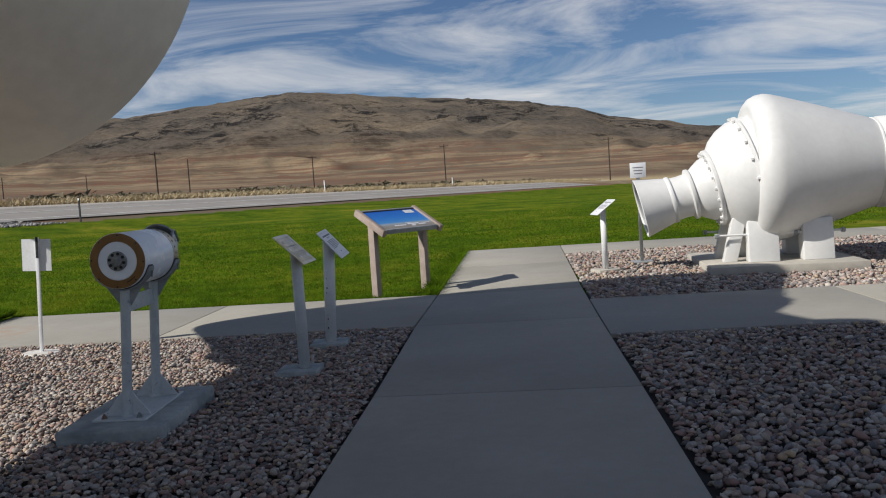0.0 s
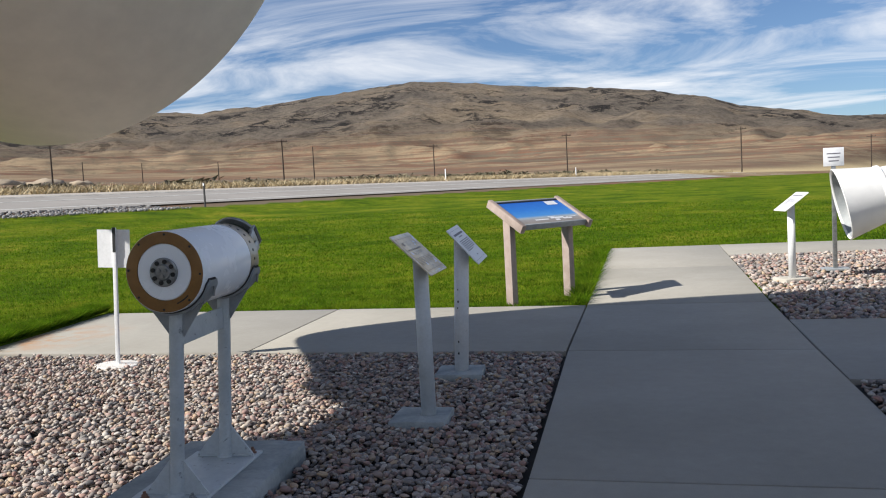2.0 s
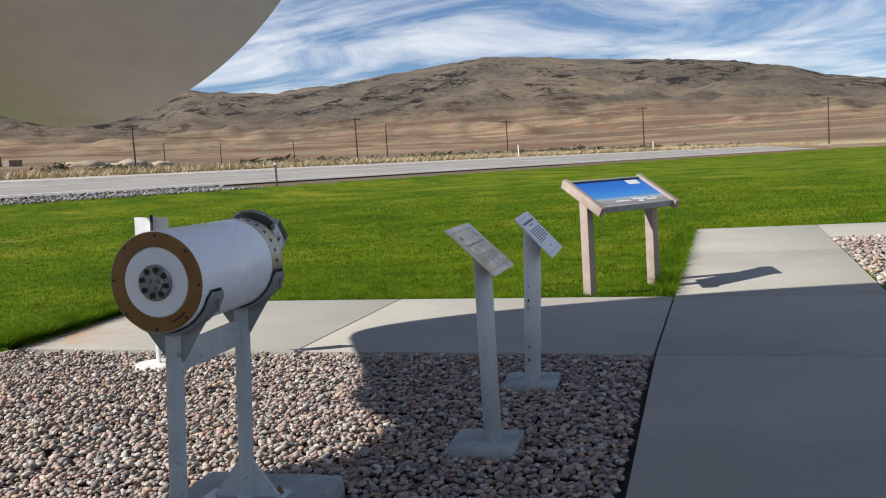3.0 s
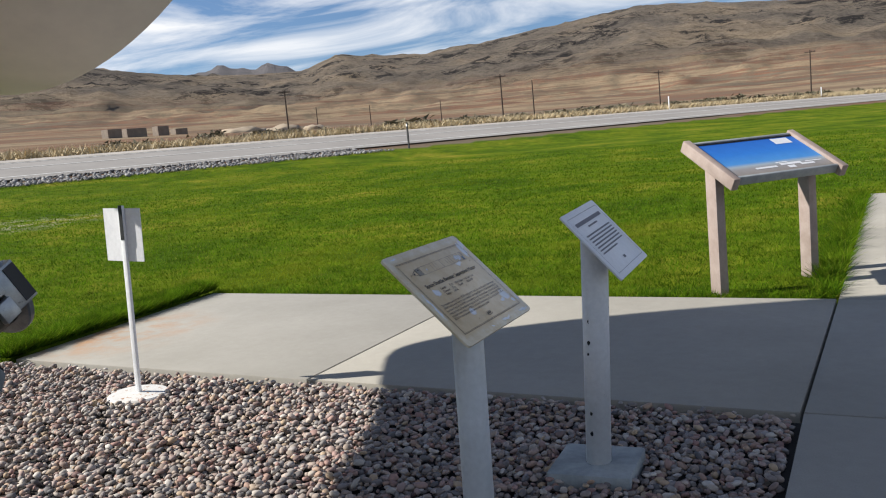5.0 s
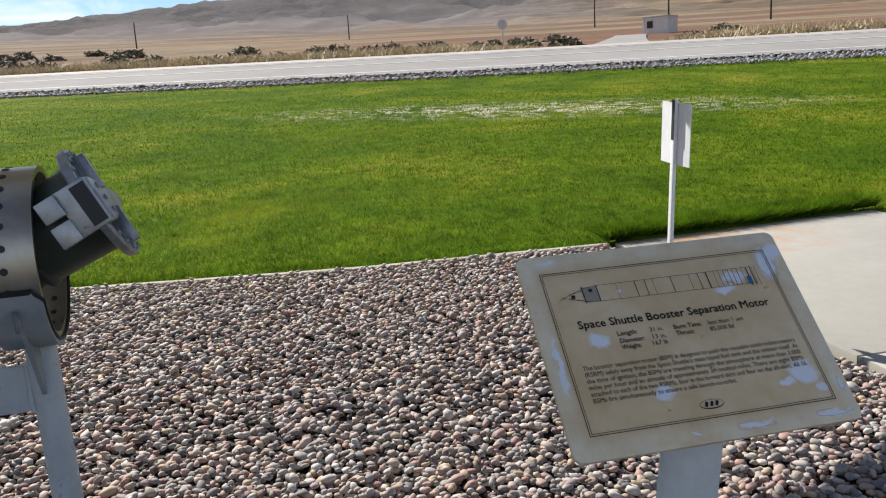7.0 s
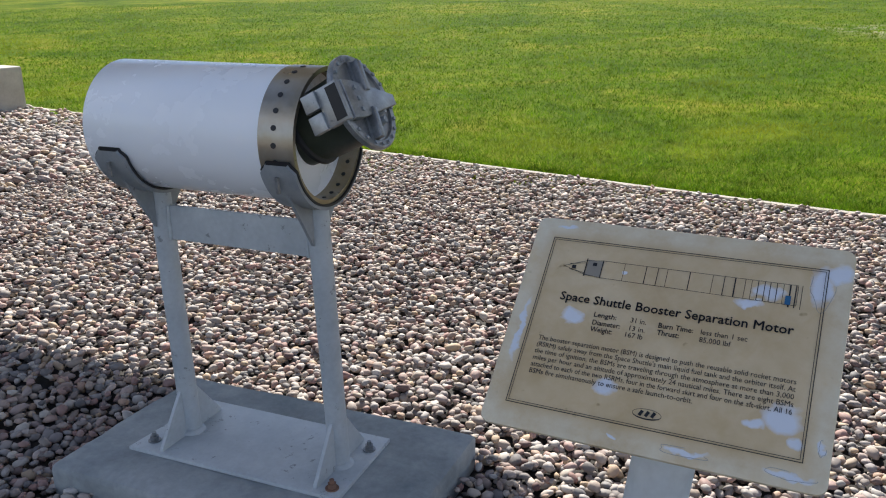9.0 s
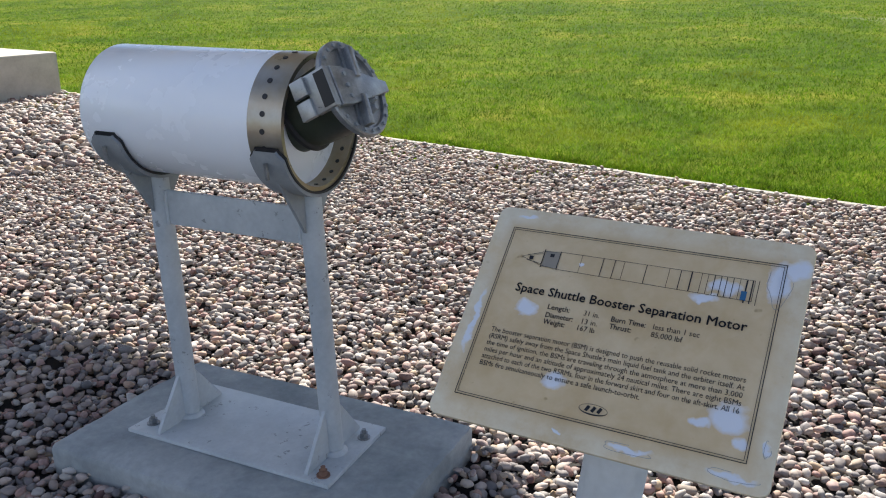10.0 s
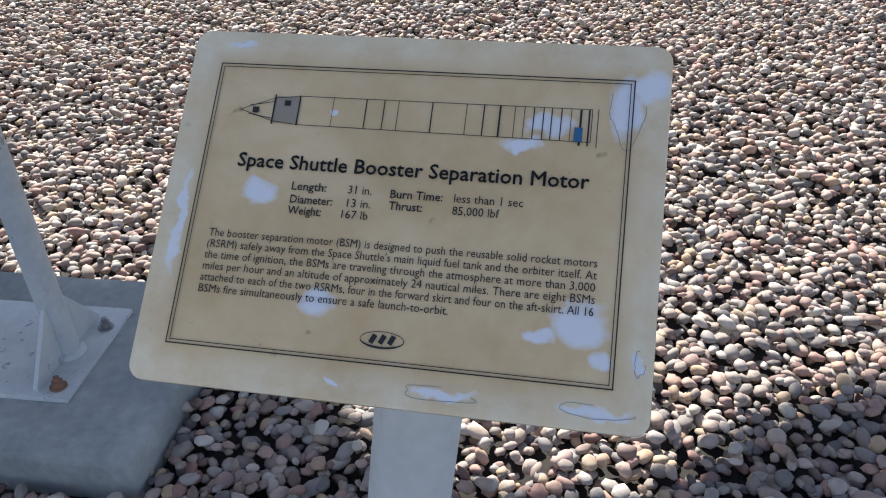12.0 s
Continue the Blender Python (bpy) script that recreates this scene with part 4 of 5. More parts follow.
# ---- far things beyond the road ----
def utility_pole(az, r, h, arm=True):
    x, y, z = at_polar(az, r)
    t = thing("utility_pole", pose(x, y, z - 0.3, 0, 0, -az), "dark wooden utility pole on the dry plain", "utility pole", "utility poles on the plain")
    part("pole", tube(B(), (0, 0, 0), (0, 0, h + 0.3), 0.17, 0.12, 10), POLE_WOOD, t)
    if arm:
        part("crossarm", box(B(), -1.1, 1.1, -0.16, -0.04, h - 0.25, h - 0.09), POLE_WOOD, t)
        for px in (-0.95, 0.95, 0.35):
            part("insulator", tube(B(), (px, -0.1, h - 0.09), (px, -0.1, h + 0.12), 0.05, 0.04, 8), DARK, t)
    return t


for az, r, h, arm in ((-38.3, 165, 7.6, True), (-24.1, 170, 8.6, True), (-22.05, 205, 8.3, False), (-13.95, 215, 8.2, True), (-5.0, 205, 9.0, True), (6.1, 190, 9.6, True), (13.5, 240, 9.5, True), (20.6, 200, 12.0, True),
                      (-36.4, 260, 6.0, False), (-32.9, 270, 6.0, False), (-28.2, 260, 6.2, False), (-57.3, 150, 8.0, True), (-63.3, 150, 5.8, True), (-68, 190, 6.2, False),
                      (-117.7, 150, 5.6, True), (-105.4, 150, 6.1, True), (-97.2, 210, 5.8, False), (-84, 230, 6.0, False)):
    utility_pole(az, r, h, arm)


def delineator(s, nn, label="dark slim marker post beside the road"):
    p = ROAD_A + ROAD_D * s + ROAD_N * nn
    z = float(land_z(np.array(p.x), np.array(p.y)))
    t = thing("marker_post", pose(p.x, p.y, z, 0, 0, -20), label, "marker post", "marker posts along the road")
    part("post", box(B(), -0.045, 0.045, -0.02, 0.02, -0.2, 1.05, 0.008), DARK if nn < 1 else SIGN_WHITE, t)
    part("reflector", box(B(), -0.04, 0.04, -0.028, -0.02, 0.9, 1.0), SIGN_WHITE, t, "small pale reflector")


for az, r in ((-5.9, 118), (-4.6, 122)):
    x, y, z = at_polar(az, r)
    ob = new("dark_shrub", shrubs[1])
    ob.matrix_world = Matrix.Translation((x, y, z - 0.05)) @ Matrix.Diagonal((0.95, 0.95, 0.85, 1))
    tagged(ob, "dark round shrub near the foot of a utility pole", "shrub", "sagebrush beyond the road")
delineator(25.5, -0.4)
for s in (60, 86):
    delineator(s, 9.6, "pale slim marker post beside the road")
for az, r in ((-72.9, 62),):
    x, y, z = at_polar(az, r)
    t = thing("road_sign", pose(x, y, z, 0, 0, -az + 8), "octagonal road sign seen from its grey back", "road sign")
    part("post", box(B(), -0.04, 0.04, 0.0, 0.06, -0.2, 2.2), SIGN_BACK, t)
    bm = B()
    prism(bm, [(0.36 * math.cos(radians(22.5 + 45 * i)), 0.36 * math.sin(radians(22.5 + 45 * i))) for i in range(8)], -0.01, 0.01, 0, Matrix.Translation((0, 0.08, 1.95)) @ Matrix.Rotation(radians(90), 4, "X"))
    part("sign_plate", bm, SIGN_BACK, t)
x, y, z = at_polar(-118.7, 58)
t = thing("warning_sign", pose(x, y, z - 0.2, 0, 0, 118.7), "yellow round warning sign on a slim post", "road sign")
part("post", box(B(), -0.03, 0.03, 0.0, 0.06, 0, 2.0), SIGN_BACK, t)
part("sign_plate", tube(B(), (0, -0.03, 1.9), (0, 0.0, 1.9), 0.42, None, 20), YELLOW, t)
part("symbol", box(box(B(), -0.14, -0.05, -0.04, -0.03, 1.7, 2.1), 0.05, 0.14, -0.04, -0.03, 1.7, 2.1), BLACK, t)

# flat-roofed hut by the side road
x, y, z = at_polar(-63.45, 92)
hut = thing("hut", pose(x, y, z - 0.25, 0, 0, 38), "small pale flat-roofed concrete hut beside the side road", "hut")
part("wall", box(B(), -1.35, 1.35, -1.1, 1.1, 0, 1.75, 0.02), HUT_WALL, hut)
part("roof", box(B(), -1.42, 1.42, -1.17, 1.17, 1.75, 1.88, 0.02), LIGHT_PAD, hut)
w = part("window", box(B(), -0.9, -0.25, -1.12, -1.09, 0.75, 1.4), DARK, hut)
part("window_frame", box(box(B(), -0.95, -0.2, -1.14, -1.1, 1.4, 1.47), -0.95, -0.2, -1.14, -1.1, 0.68, 0.75), LIGHT_PAD, w)

# roofless concrete ruins on the plain
for az, r, w, d, h in ((-49.2, 190, 3.0, 3, 2.1), (-47.9, 195, 4.4, 3, 2.1), (-46.3, 205, 2.6, 3, 2.4), (-45.2, 215, 3.0, 3, 1.7)):
    x, y, z = at_polar(az, r)
    t = thing("ruin", pose(x, y, z - 0.4, 0, 0, -az + 25), "roofless tan concrete ruin on the dry plain", "ruin", "ruins on the plain")
    for a in ((-w / 2, w / 2, -d / 2, -d / 2 + 0.3), (-w / 2, w / 2, d / 2 - 0.3, d / 2), (-w / 2, -w / 2 + 0.3, -d / 2 + 0.3, d / 2 - 0.3), (w / 2 - 0.3, w / 2, -d / 2 + 0.3, d / 2 - 0.3)):
        part("wall", box(B(), *a, 0, h, 0.03), RUIN, t)
for az, r, w, h in ((-38.6, 195, 8.0, 1.5), (-36.7, 195, 5, 1.2), (-41.3, 200, 11, 1.3)):
    x, y, z = at_polar(az, r)
    bm = B()
    bmesh.ops.create_icosphere(bm, subdivisions=3, radius=1)
    for v in bm.verts:
        v.co *= 1 + 0.3 * noise.noise(v.co * 2.2 + Vector((az, 0, 0))) + 0.22 * noise.noise(v.co * 6 + Vector((az, 0, 0)))
        v.co = Vector((v.co.x * w / 2, v.co.y * 3, max(-0.2, v.co.z) * h))
    ob = link_mesh("bare_bank", bm, plain("pale_earth_%d" % int(-az), (0.36, 0.29, 0.21), 0.9), None, "", 60)
    ob.matrix_world = pose(x, y, z - 0.3, 0, 0, -az)
    tagged(ob, "pale bare earth bank on the plain", "earth bank")

# boulders at the edge of the lawn
for az, r, sx, sy, sz in ((-124.2, 40, 1.25, 0.8, 1.15), (-122.0, 41, 0.85, 0.5, 0.55), (-126.3, 41, 0.8, 0.5, 0.5)):
    x, y, z = at_polar(az, r)
    bm = B()
    bmesh.ops.create_icosphere(bm, subdivisions=3, radius=1)
    for v in bm.verts:
        v.co *= 1 + 0.28 * noise.noise(v.co * 1.4 + Vector((az, 3, 0))) + 0.08 * noise.noise(v.co * 5)
        v.co = Vector((v.co.x * sx, v.co.y * sy, v.co.z * sz * 0.75 + 0.3 * sz))
    ob = link_mesh("boulder", bm, BOULDER, None, "", 50)
    ob.matrix_world = pose(x, y, z - 0.1, 0, 0, -az)
    tagged(ob, "brown weathered boulder at the edge of the lawn", "boulder", "boulders by the road")


# ---- large rocket overhead ----
RIM_C = Vector((-3.95, 7.379, 3.633))
AX = Vector((math.sin(0.022) * math.cos(-0.047), math.cos(0.022) * math.cos(-0.047), math.sin(-0.047)))
rocket = thing("rocket_motor", Matrix.Identity(4), "huge cream-white rocket motor with flared nozzle, raised on a cradle", "rocket motor")
mz = Matrix.Translation(RIM_C) @ AX.to_track_quat("Z", "Y").to_matrix().to_4x4()


def lean(bm):
    """Behind the joint the hull bends a little to the east to meet the case."""
    for v in bm.verts:
        d = max(0.0, -v.co.z)
        v.co = mz @ v.co + Vector((0.05 * max(0.0, d - 1.7), 0, 0.0))
    return bm


bm = B()
lathe(bm, [(1.967, -0.02), (1.997, 0.0), (2.021, -0.02), (2.008, -0.12), (1.93, -0.42), (1.825, -0.80), (1.70, -1.25), (1.625, -1.6), (1.585, -1.78), (1.572, -1.86), (1.565, -1.95), (1.54, -2.08), (1.45, -2.25), (1.36, -2.45), (1.365, -2.7), (1.40, -2.95), (1.44, -3.2)], 128)
lean(bm)
nozzle = part("nozzle", bm, HULL, rocket, "smooth cream-white flared nozzle", 40)
part("lining", lean(lathe(B(), [(1.967, -0.02), (1.82, -0.42), (1.66, -0.82), (1.4, -1.3), (0.4, -1.4)], 96)), DARK, rocket, "dark inside of the nozzle", 40)
part("joint_band", lean(lathe(B(), [(1.58, -1.78), (1.604, -1.785), (1.592, -1.93), (1.56, -1.935)], 128)), HULL, rocket, smooth=30)
BODY = Vector((-3.925, 4.4, 3.76))
mb = Matrix.Translation(BODY) @ Vector((0.02, -1, 0)).to_track_quat("Z", "Y").to_matrix().to_4x4()
part("case", lathe(B(), [(1.25, 0.0), (1.36, 0.10), (1.44, 0.20), (1.62, 0.28), (1.675, 0.32), (1.68, 0.6), (1.68, 1.0), (1.66, 1.8), (1.66, 5.9), (1.72, 5.92), (1.72, 6.2), (1.66, 6.22), (1.66, 14), (1.72, 14.02), (1.72, 14.3), (1.66, 14.32), (1.66, 22), (1.2, 24.5), (0.3, 26)], 96, mb), HULL, rocket, smooth=40)
bm = B()
for i in range(110):
    a = 2 * PI * i / 110
    p = mz @ Vector((1.60 * math.cos(a), 1.60 * math.sin(a), -1.856))
    vs = bmesh.ops.create_icosphere(bm, subdivisions=1, radius=0.010)["verts"]
    bmesh.ops.transform(bm, verts=vs, matrix=Matrix.Translation(p))
rv = part("rivet_row", bm, BLACK, rocket, "row of small dark rivets")
rv["kind"] = "stuff"
# cradle
for y in (-2.5, -14.0):
    part("cradle_block", box(B(), -6.28, -0.9, y - 0.75, y + 0.75, -0.05, 0.44, 0.02), LIGHT_PAD, rocket, "low pale concrete block")
    bm = B()
    pts = [(-1.35, 0.44), (1.35, 0.44), (1.5, 2.9)] + [(1.68 * math.sin(radians(a)), 3.76 - 1.68 * math.cos(radians(a))) for a in range(60, -61, -12)] + [(-1.5, 2.9)]
    prism(bm, pts, -0.3, 0.3, 0, Matrix.Translation((-3.9, y, 0)) @ Matrix.Rotation(radians(90), 4, "X"))
    part("cradle_saddle", bm, LIGHT_PAD, rocket)


# ---- separation motor on its stand ----
def bolt(bm, m, r=0.006, h=0.005):
    bmesh.ops.create_cone(bm, cap_ends=True, segments=8, radius1=r, radius2=r * 0.85, depth=h, matrix=m)


STAND = pose(-1.6765, 5.05, 0, 0, 0, 5.1)
TOP = 0.92
pad = thing("stand_pad", pose(-1.737, 5.085, 0, 0, 0, 4.6), "blue-grey cast concrete pad under the motor stand", "concrete pad")
bm = B()
box(bm, -0.283, 0.283, -0.478, 0.478, -0.05, 0.065, 0.016)
bmesh.ops.subdivide_edges(bm, edges=[e for e in bm.edges if e.calc_length() > 0.08], cuts=9, use_grid_fill=True)
for v in bm.verts:
    rim = max(abs(v.co.x) / 0.283, abs(v.co.y) / 0.478)
    v.co += Vector((0.007 * noise.noise(v.co * 9), 0.007 * noise.noise(v.co * 7 + Vector((3, 1, 0))), 0.003 * noise.noise(v.co * 6) - (0.007 * max(0.0, noise.noise(v.co * 16)) if rim > 0.93 and v.co.z > 0.04 else 0)))
part("slab", bm, CONCRETE_PAD, pad, smooth=35)
stand = thing("motor_stand", STAND, "grey-painted welded steel stand on a concrete pad", "stand")
LEGS = ((-0.203, -0.195), (0.254, 0.247))
FOOT = -0.045
bm = B()
prism(bm, [(-0.212, -0.275), (0.088, -0.302), (0.096, 0.325), (-0.205, 0.318)], 0.066, 0.076, 0.002)
part("base_plate", bm, STAND_GREY, stand, smooth=30)
RD = 0.150
for yb, y in LEGS:
    leg = part("leg", tube(B(), (FOOT, yb, 0.076), (0, y, TOP - 0.152), 0.0265, None, 24), STAND_GREY, stand, smooth=40)
    bm = B()
    lathe(bm, [(0.026, 0.0), (0.037, 0.0), (0.033, 0.006), (0.028, 0.011), (0.026, 0.011)], 28, Matrix.Translation((FOOT, yb, 0.0762)))
    for v in bm.verts:
        v.co += 0.003 * noise.noise_vector(v.co * 120)
    part("weld", bm, STAND_GREY, leg, smooth=60)
    for s in (1, -1):
        bm = B()
        prism(bm, [(s * 0.022, 0.076), (s * 0.125, 0.076), (s * 0.125, 0.082), (s * 0.030, 0.205), (s * 0.022, 0.205)], -0.0045, 0.0045, 0, Matrix.Translation((FOOT, yb, 0)) @ Matrix.Rotation(radians(90), 4, "X"))
        for v in bm.verts:
            v.co.x += 0.053 * (v.co.z - 0.076)
        part("gusset", bm, STAND_GREY, stand)
        bm = B()
        tube(bm, (FOOT + s * 0.026, yb - 0.006, 0.079), (FOOT + s * 0.118, yb - 0.006, 0.079), 0.0042, None, 8)
        tube(bm, (FOOT + s * 0.027, yb - 0.006, 0.08), (FOOT + s * 0.027 + 0.006, yb - 0.006, 0.2), 0.0038, None, 8)
        bmesh.ops.subdivide_edges(bm, edges=[e for e in bm.edges if e.calc_length() > 0.05], cuts=8)
        for v in bm.verts:
            v.co += 0.0022 * noise.noise_vector(v.co * 150)
        part("weld", bm, STAND_GREY, stand, smooth=60)
    # saddle: a curved strap, long on the nozzle side of each tip, with webs beneath
    mm = Matrix.Translation((0, y, TOP)) @ Matrix.Rotation(radians(90), 4, "X")
    for nm, r0, r1, hw, a0, mat, lab in (("saddle", RD + 0.005, RD + 0.013, 0.042, 14, SADDLE, "dark grey curved saddle strap"), ("rubber_strip", RD + 0.0005, RD + 0.0052, 0.045, 12.5, DARK, "black rubber lining")):
        bm = B()
        lathe(bm, [(r0, -hw), (r1, -hw), (r1, hw), (r0, hw), (r0, -hw)], 64, mm, radians(180 + a0), radians(360 - a0))
        for v in bm.verts:
            # the tips are cut to a rounded tongue
            q = mm.inverted() @ v.co
            up = -math.degrees(math.atan2(q.y, abs(q.x)))
            k = smooth01((up - a0) / 8.0)
            lim = hw * (0.62 + 0.38 * k)
            if abs(q.z) > lim:
                q.z = math.copysign(lim, q.z)
                v.co = mm @ q
        if nm == "saddle":
            sad = part(nm, bm, mat, stand, lab, 35)
        else:
            part(nm, bm, mat, sad, lab, 35)
    for s in (-1, 1):
        bm = B()
        arc = [((RD + 0.012) * math.cos(radians(a)), (RD + 0.012) * math.sin(radians(a)) + TOP) for a in range(286, 331, 5)]
        pts = [(0.024, TOP - 0.250), (0.024, TOP - 0.16)] + arc + [(0.075, TOP - 0.175)]
        prism(bm, [(s * px, pz) for px, pz in pts], -0.004, 0.004, 0, Matrix.Translation((0, y, 0)) @ Matrix.Rotation(radians(90), 4, "X"))
        part("web", bm, SADDLE, stand)
        part("pin", tube(B(), (s * (RD + 0.006), y, TOP - 0.065), (s * (RD + 0.000), y, TOP - 0.10), 0.0048, None, 8), STEEL, stand, "small bright pin")
bm = B()
box(bm, -0.008, 0.003, -0.195 + 0.024, 0.247 - 0.024, 0.635, 0.722, 0.002)
part("cross_bar", bm, STAND_GREY, stand, smooth=30)
for y in (-0.195 + 0.026, 0.247 - 0.026):
    bm = tube(B(), (0.004, y, 0.635), (0.004, y, 0.722), 0.005, None, 8)
    bmesh.ops.subdivide_edges(bm, edges=[e for e in bm.edges if e.calc_length() > 0.05], cuts=8)
    for v in bm.verts:
        v.co += 0.0025 * noise.noise_vector(v.co * 140)
    part("weld", bm, STAND_GREY, stand, smooth=60)
for x, y, m in ((0.040, -0.2585, STEEL), (0.0627, 0.2916, RUST), (-0.132, 0.293, STEEL), (-0.155, -0.245, RUST)):
    bm = B()
    tube(bm, (x, y, 0.076), (x, y, 0.079), 0.017, None, 14)
    tube(bm, (x, y, 0.079), (x, y, 0.091), 0.0115, None, 6)
    tube(bm, (x, y, 0.091), (x, y, 0.101), 0.006, None, 10)
    part("bolt", bm, m, stand)

motor = thing("separation_motor", STAND @ pose(0, 0, TOP, -90, 0, 0), "white cylindrical rocket motor with canted nozzle, on a grey stand", "rocket motor")
# local z runs along the motor towards the nozzle; local y points down
L0, L1 = -0.266, 0.287
part("case", lathe(B(), [(RD - 0.008, L0 + 0.002), (RD - 0.002, L0 + 0.0015), (RD - 0.001, L0 + 0.003), (RD - 0.001, L1 - 0.085), (RD - 0.006, L1 - 0.085)], 72), DRUM_WHITE, motor, "smooth white painted case", 40)
band = part("end_band", lathe(B(), [(RD - 0.004, L1 - 0.086), (RD, L1 - 0.085), (RD, L1), (RD - 0.010, L1), (RD - 0.010, L1 - 0.05)], 72), BAND, motor, "brass-tinted bare metal end band", 40)
for i in range(26):
    a = 2 * PI * i / 26
    part("hole", tube(B(), ((RD - 0.004) * math.cos(a), (RD - 0.004) * math.sin(a), L1 - 0.047), ((RD + 0.0012) * math.cos(a), (RD + 0.0012) * math.sin(a), L1 - 0.047), 0.0062, None, 10), DARK, band)
for i in range(26):
    a = 2 * PI * (i + 0.5) / 26
    part("hole", tube(B(), ((RD - 0.0115) * math.cos(a), (RD - 0.0115) * math.sin(a), L1 - 0.02), ((RD - 0.008) * math.cos(a), (RD - 0.008) * math.sin(a), L1 - 0.02), 0.005, None, 10), DARK, band)
for a in (20, 65, 160, 215):
    part("hole", tube(B(), (0.118 * math.cos(radians(a)), 0.118 * math.sin(radians(a)), L1 - 0.05), (0.118 * math.cos(radians(a)), 0.118 * math.sin(radians(a)), L1 - 0.0445), 0.0045, None, 10), DARK, band)
part("end_dome", lathe(B(), [(RD - 0.010, L1 - 0.046), (0.13, L1 - 0.048), (0.10, L1 - 0.042), (0.07, L1 - 0.030), (0.0, L1 - 0.026)], 64), DRUM_WHITE, motor, smooth=50)
ring = part("end_ring", lathe(B(), [(0.104, L0 + 0.004), (0.104, L0 - 0.001), (RD - 0.006, L0 - 0.001), (RD - 0.003, L0 + 0.0005), (RD - 0.003, L0 + 0.0045), (RD - 0.02, L0 + 0.0045)], 72), BROWN, motor, "brown phenolic end ring with bolts", 40)
for i in range(8):
    a = 2 * PI * (i + 0.1) / 8
    part("bolt", tube(B(), (0.137 * math.cos(a), 0.137 * math.sin(a), L0 + 0.001), (0.137 * math.cos(a), 0.137 * math.sin(a), L0 - 0.003), 0.0045, None, 8), DARK, ring)
bm = B()
for i in range(5):
    box(bm, -0.0025, 0.0025, -0.005, 0.005, -0.0008, 0.0, 0, Matrix.Rotation(radians(68 - 5 * i), 4, "Z") @ Matrix.Translation((0.122, 0, L0 - 0.001)))
part("stamp_marks", bm, BLACK, ring)
part("end_disc", lathe(B(), [(0.1035, L0 + 0.003), (0.1, L0 - 0.0005), (0.055, L0 - 0.0005), (0.0, L0 - 0.0005)], 64), DRUM_WHITE, motor, smooth=40)
hub = part("hub", lathe(B(), [(0.053, L0), (0.053, L0 - 0.006), (0.048, L0 - 0.009), (0.03, L0 - 0.009), (0.026, L0 - 0.014), (0.0, L0 - 0.014)], 40), STEEL, motor, "dark bolted hub", 30)
for i in range(8):
    a = 2 * PI * (i + 0.3) / 8
    part("bolt", tube(B(), (0.039 * math.cos(a), 0.039 * math.sin(a), L0 - 0.006), (0.039 * math.cos(a), 0.039 * math.sin(a), L0 - 0.0135), 0.0085, None, 8), BLACK, hub)
for x, y in ((-0.012, -0.008), (0.012, -0.006), (0.0, 0.013)):
    part("port", tube(B(), (x, y, L0 - 0.013), (x, y, L0 - 0.020), 0.007, None, 8), STEEL, hub)
# canted nozzle
mnz = Matrix.Translation((0.014, -0.016, L1 - 0.026)) @ Matrix.Rotation(radians(28), 4, "X")
noz = part("nozzle", lathe(B(), [(0.066, -0.07), (0.072, -0.004), (0.076, 0.02), (0.079, 0.07), (0.083, 0.128), (0.07, 0.13)], 56, mnz), OLIVE, motor, "olive-green conical nozzle", 40)
part("collar", lathe(B(), [(0.070, -0.012), (0.080, -0.008), (0.080, 0.0), (0.073, 0.004)], 56, mnz), DARK, noz, smooth=40)
cover = part("nozzle_cover", lathe(B(), [(0.082, 0.124), (0.104, 0.124), (0.107, 0.127), (0.107, 0.137), (0.104, 0.14), (0.09, 0.14), (0.088, 0.134), (0.0, 0.134)], 56, mnz), STEEL, motor, "round bare metal nozzle cover", 35)
for i in range(22):
    a = 2 * PI * i / 22
    part("screw", tube(B(), mnz @ Vector((0.097 * math.cos(a), 0.097 * math.sin(a), 0.138)), mnz @ Vector((0.097 * math.cos(a), 0.097 * math.sin(a), 0.1445)), 0.0042, None, 8), SADDLE, cover)
bm = B()
prism(bm, [(-0.107, -0.012), (-0.107, 0.012), (0.05, 0.042), (0.086, 0.042), (0.086, -0.042), (0.05, -0.042)], 0.141, 0.153, 0.003, mnz @ Matrix.Rotation(radians(-8), 4, "Z"))
strap = part("strap", bm, STEEL, motor, "tapered grey strap across the cover", 30)
for y in (-0.024, 0.0, 0.024):
    p = mnz @ Matrix.Rotation(radians(-8), 4, "Z")
    part("screw", tube(B(), p @ Vector((0.048, y, 0.152)), p @ Vector((0.048, y, 0.157)), 0.005, None, 8), SADDLE, strap)
for a, l in ((72, 0.088), (-104, 0.088)):
    bm = B()
    box(bm, 0.02, l, -0.008, 0.008, 0.135, 0.158, 0.002, mnz @ Matrix.Rotation(radians(a), 4, "Z"))
    box(bm, 0.02, l, -0.018, 0.018, 0.134, 0.139, 0.0, mnz @ Matrix.Rotation(radians(a), 4, "Z"))
    part("rib", bm, STEEL, cover, smooth=30)
for x, y in ((-0.03, 0.05), (-0.045, 0.03), (-0.02, -0.06)):
    part("knob", tube(B(), mnz @ Vector((x, y, 0.134)), mnz @ Vector((x, y, 0.15)), 0.011, 0.007, 10), SADDLE, cover)
mh = mnz @ Matrix.Rotation(radians(-8), 4, "Z")
hinge = part("hinge", box(B(), 0.088, 0.106, -0.042, 0.042, 0.095, 0.150, 0.002, mh), HINGE, motor, "bright metal hinge block", 30)
part("slot", box(B(), 0.1058, 0.108, -0.036, 0.036, 0.122, 0.148, 0.0, mh), BLACK, hinge)
